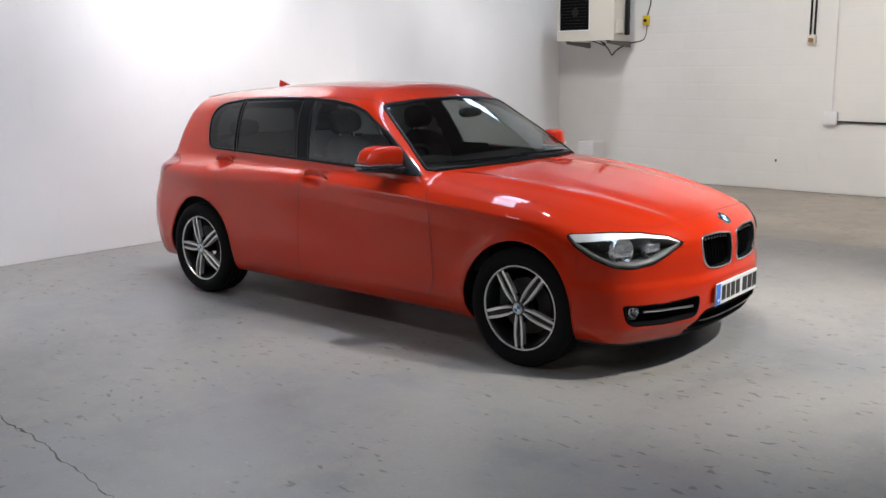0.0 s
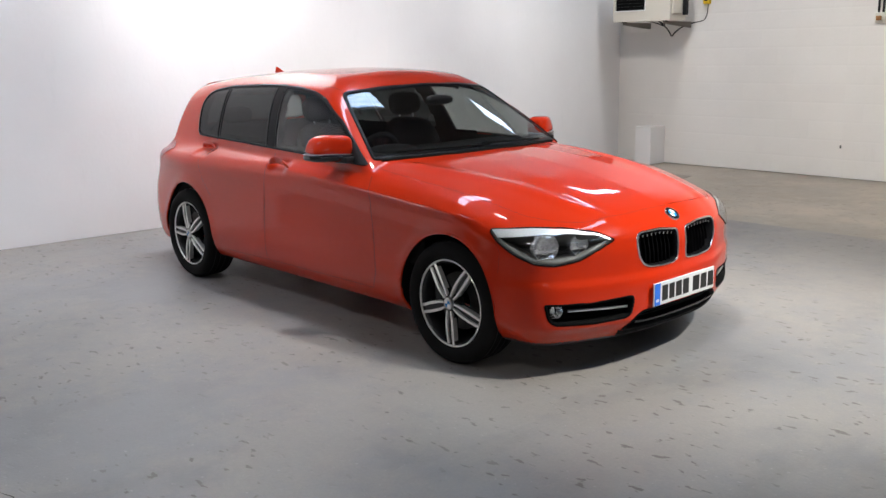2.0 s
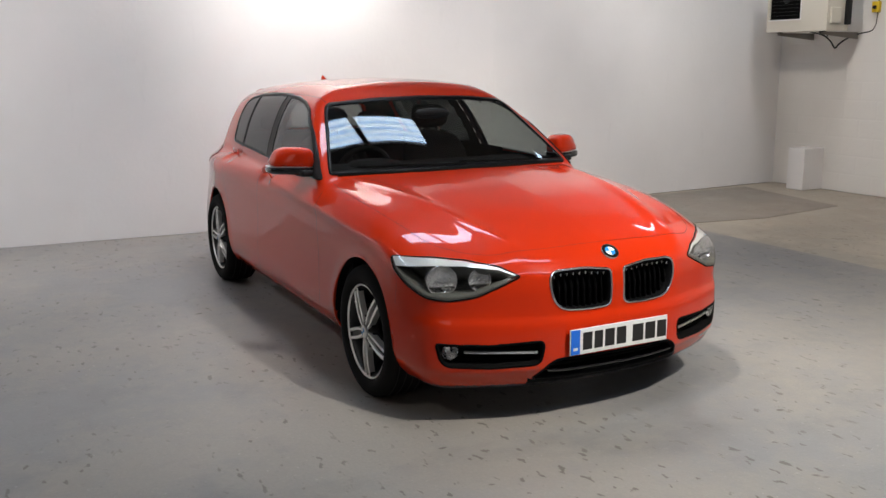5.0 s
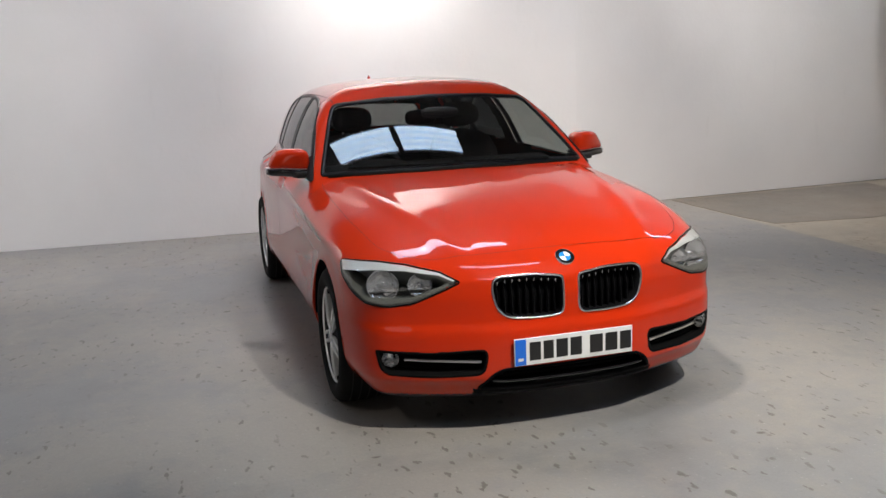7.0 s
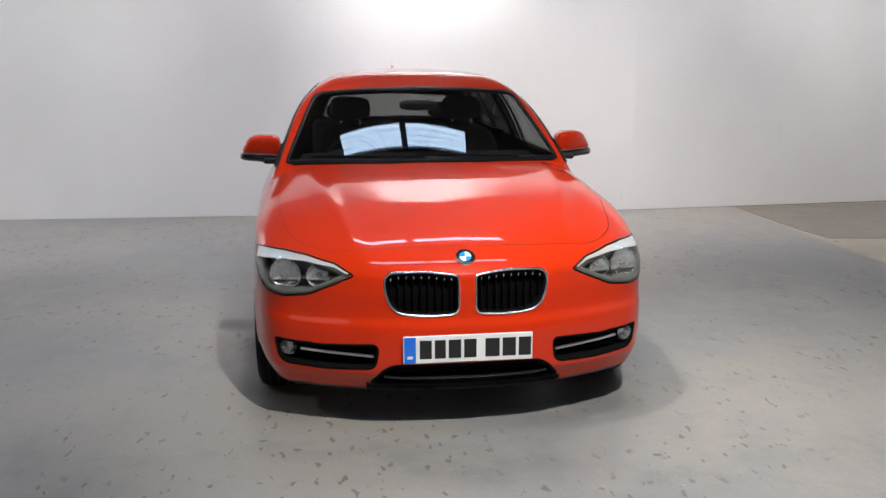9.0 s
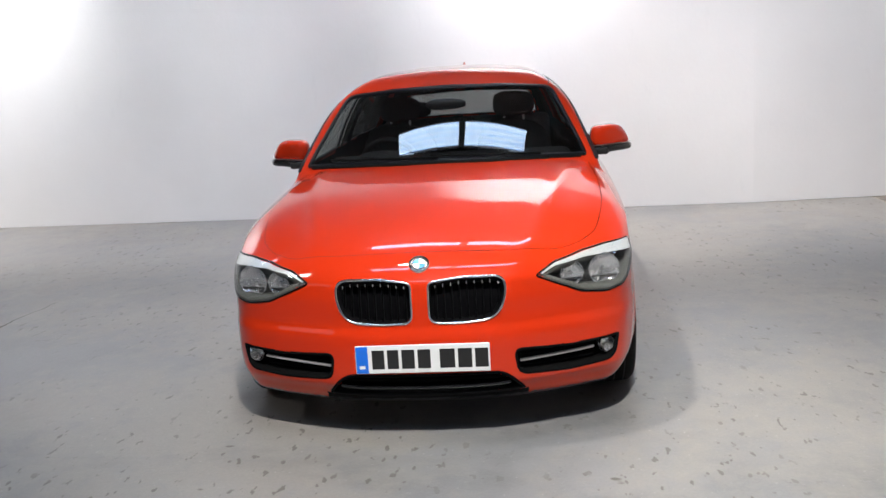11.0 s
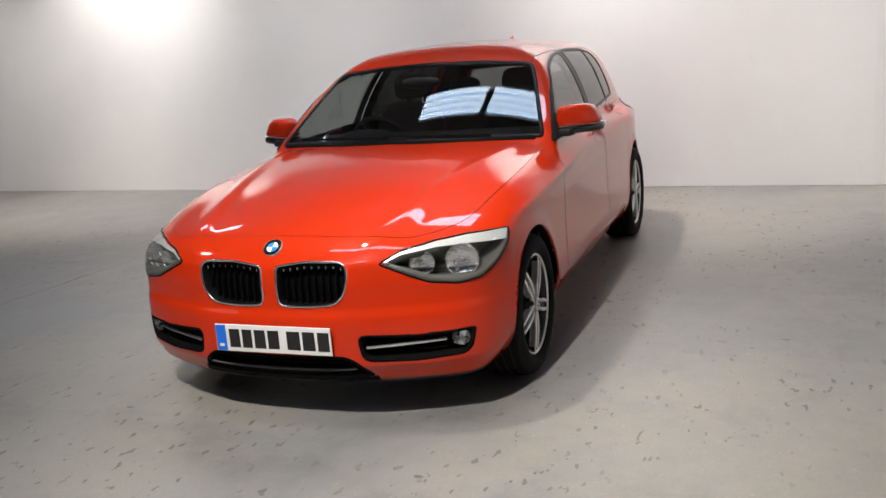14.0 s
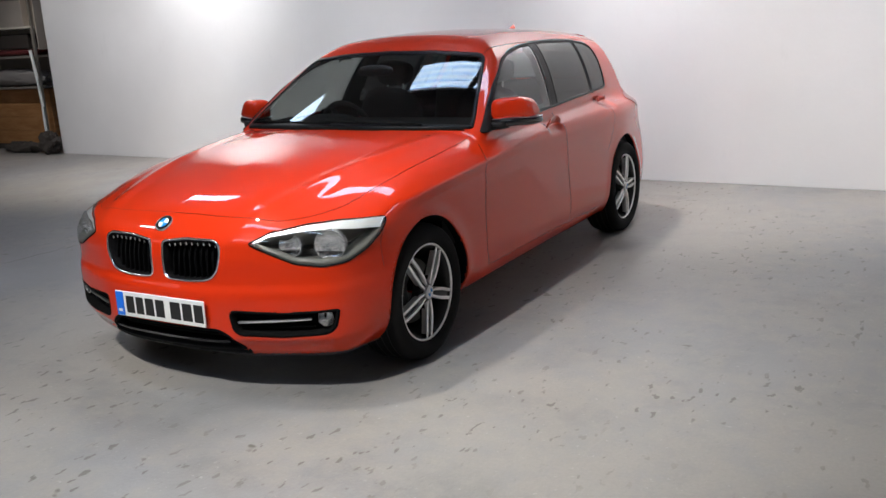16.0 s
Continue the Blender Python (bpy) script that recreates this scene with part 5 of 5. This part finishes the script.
part("case", box((0.15, 0.07, 0.16), (-0.90, END_Y - 0.053, 0.89), 0.010), WHITE_WALL, jb)
part("cover", box((0.12, 0.01, 0.13), (-0.90, END_Y - 0.091, 0.89), 0.004), WHITE_WALL, jb)
thing("cable", tube([(-0.82, END_Y - 0.045, 0.855), (0.4, END_Y - 0.045, 0.835), (2.4, END_Y - 0.045, 0.83)], 0.0115, 8), BLACK, "black cable running along the end wall", "cable")
thing("conduit", tube([(-0.90, END_Y - 0.036, 0.96), (-0.90, END_Y - 0.036, CEILING)], 0.009, 8), WHITE_WALL, "white painted conduit up the end wall", "conduit")

thing("wall_plug", box((0.016, 0.02, 0.035), (-1.535, END_Y - 0.009, 0.36), 0.003), BLACK, "small dark plug stuck in the end wall", "wall plug")

# ---------- storage past the end of the side wall ----------
rack = root("storage_rack", (-5.45, -9.3, 0), "dull brown steel storage rack past the wall end", "rack")
for x in (-5.17, -5.75):
    for y in (-8.50, -10.2):
        part("upright", box((0.04, 0.04, 2.5), (x, y, 1.25), 0.004), DULL_STEEL, rack, smooth=False)
for z, mat in ((0.90, DULL_STEEL), (1.33, DULL_STEEL), (1.73, CREAM)):
    part("shelf", box((0.62, 1.74, 0.03), (-5.45, -9.36, z), 0.004), mat, rack, smooth=False)
part("end_panel", box((0.5, 0.02, 1.08), (-5.46, -8.475, 1.96), 0.003), TAN, rack, "tan end panel", smooth=False)
crate = root("crate", (-5.57, -9.36, 0), "orange-brown wooden crate under the rack", "crate")
part("base", box((0.54, 1.58, 0.08), (-5.57, -9.30, 0.04), 0.006), GRIME, crate, smooth=False)
for k in range(4):
    part("plank", box((0.56, 1.60, 0.1965), (-5.57, -9.30, 0.179 + 0.198 * k), 0.003), WOOD, crate, smooth=False)


def crumple(name, size, at, mat, label, category, power=3.0, rough=0.10, bumps=9):
    bm = egg(size, (0, 0, 0), power, 40)
    for v in bm.verts:
        v.co *= 1 + rough * noise.noise(v.co * bumps + Vector(at)) + 0.5 * rough * noise.noise(v.co * bumps * 2.7 + Vector(at))
        v.co.z = max(v.co.z, -size[2] * 0.92)
        v.co += Vector(at)
    return thing(name, bm, mat, label, category)


crumple("folded_sheet", (0.26, 0.62, 0.13), (-5.40, -9.22, 0.915 + 0.12), GREY_CLOTH, "grey folded dust sheet on the rack shelf", "cloth", 3.0, 0.16)
crumple("folded_sheet", (0.27, 0.64, 0.050), (-5.40, -9.22, 1.345 + 0.046), DARK_RED, "dark red folded cloth on the rack shelf", "cloth")
thing("storage_box", box((0.46, 0.9, 0.20), (-5.45, -9.15, 1.445 + 0.10), 0.01), GRIME, "dark brown box lying on the red cloth", "box", smooth=False)
thing("storage_box", box((0.45, 0.6, 0.36), (-5.45, -9.05, 1.745 + 0.18), 0.01), TAN, "tan storage box on the upper shelf", "box", smooth=False)
thing("pole", tube([(-5.07, -8.40, 0.02), (-5.06, -8.38, 0.64), (-5.055, -8.40, 1.03), (-5.05, -8.45, 1.42)], 0.022, 10), TRAY, "white pole leaning against the rack", "pole")
crumple("sack", (0.13, 0.17, 0.17), (-4.98, -8.22, 0.155), GRIME, "dark sack slumped at the wall end", "sack", 2.4, 0.5, 14)
crumple("sack", (0.10, 0.40, 0.085), (-5.02, -8.85, 0.077), GRIME, "low dark sack lying before the crate", "sack", 2.4, 0.4, 12)

# ---------- painted blocks of the end wall and its pilaster ----------
def block_mesh(wide, high):
    """A block's face, slightly proud, with worn edges."""
    a, b, e, d = wide / 2, high / 2, 0.012, 0.0008
    v = [(x, 0.0, z) for x, z in ((-a, -b), (a, -b), (a, b), (-a, b))] + [(x, -d, z) for x, z in ((e - a, e - b), (a - e, e - b), (a - e, b - e), (e - a, b - e))]
    return mesh("block", v, [(4, 5, 6, 7)] + [(k, (k + 1) % 4, 4 + (k + 1) % 4, 4 + k) for k in range(4)], END_WALL, smooth=False)


BLOCK_W, BLOCK_H, JOINT = 0.44, 0.215, 0.007
whole, half = block_mesh(BLOCK_W - JOINT, BLOCK_H - JOINT), block_mesh(BLOCK_W / 2 - JOINT, BLOCK_H - JOINT)
rng = random.Random(5)
for x0, count, face, owner in ((-4.58, 7, END_Y, wall_end), (-1.52, 8, END_Y - 0.018, pilaster)):
    for row in range(12):
        stagger = row % 2
        cells = [(x0 + BLOCK_W * (k + 0.5), whole) for k in range(count)]
        if stagger:
            cells = [(x0 + BLOCK_W / 4, half)] + [(x0 + BLOCK_W * (k + 1), whole) for k in range(count - 1)] + [(x0 + BLOCK_W * (count - 0.25), half)]
        for x, data in cells:
            block = new("block", data)
            block.matrix_world = pose(x, face - rng.uniform(0.0003, 0.0008), BLOCK_H * (row + 0.5))
            block.parent = owner
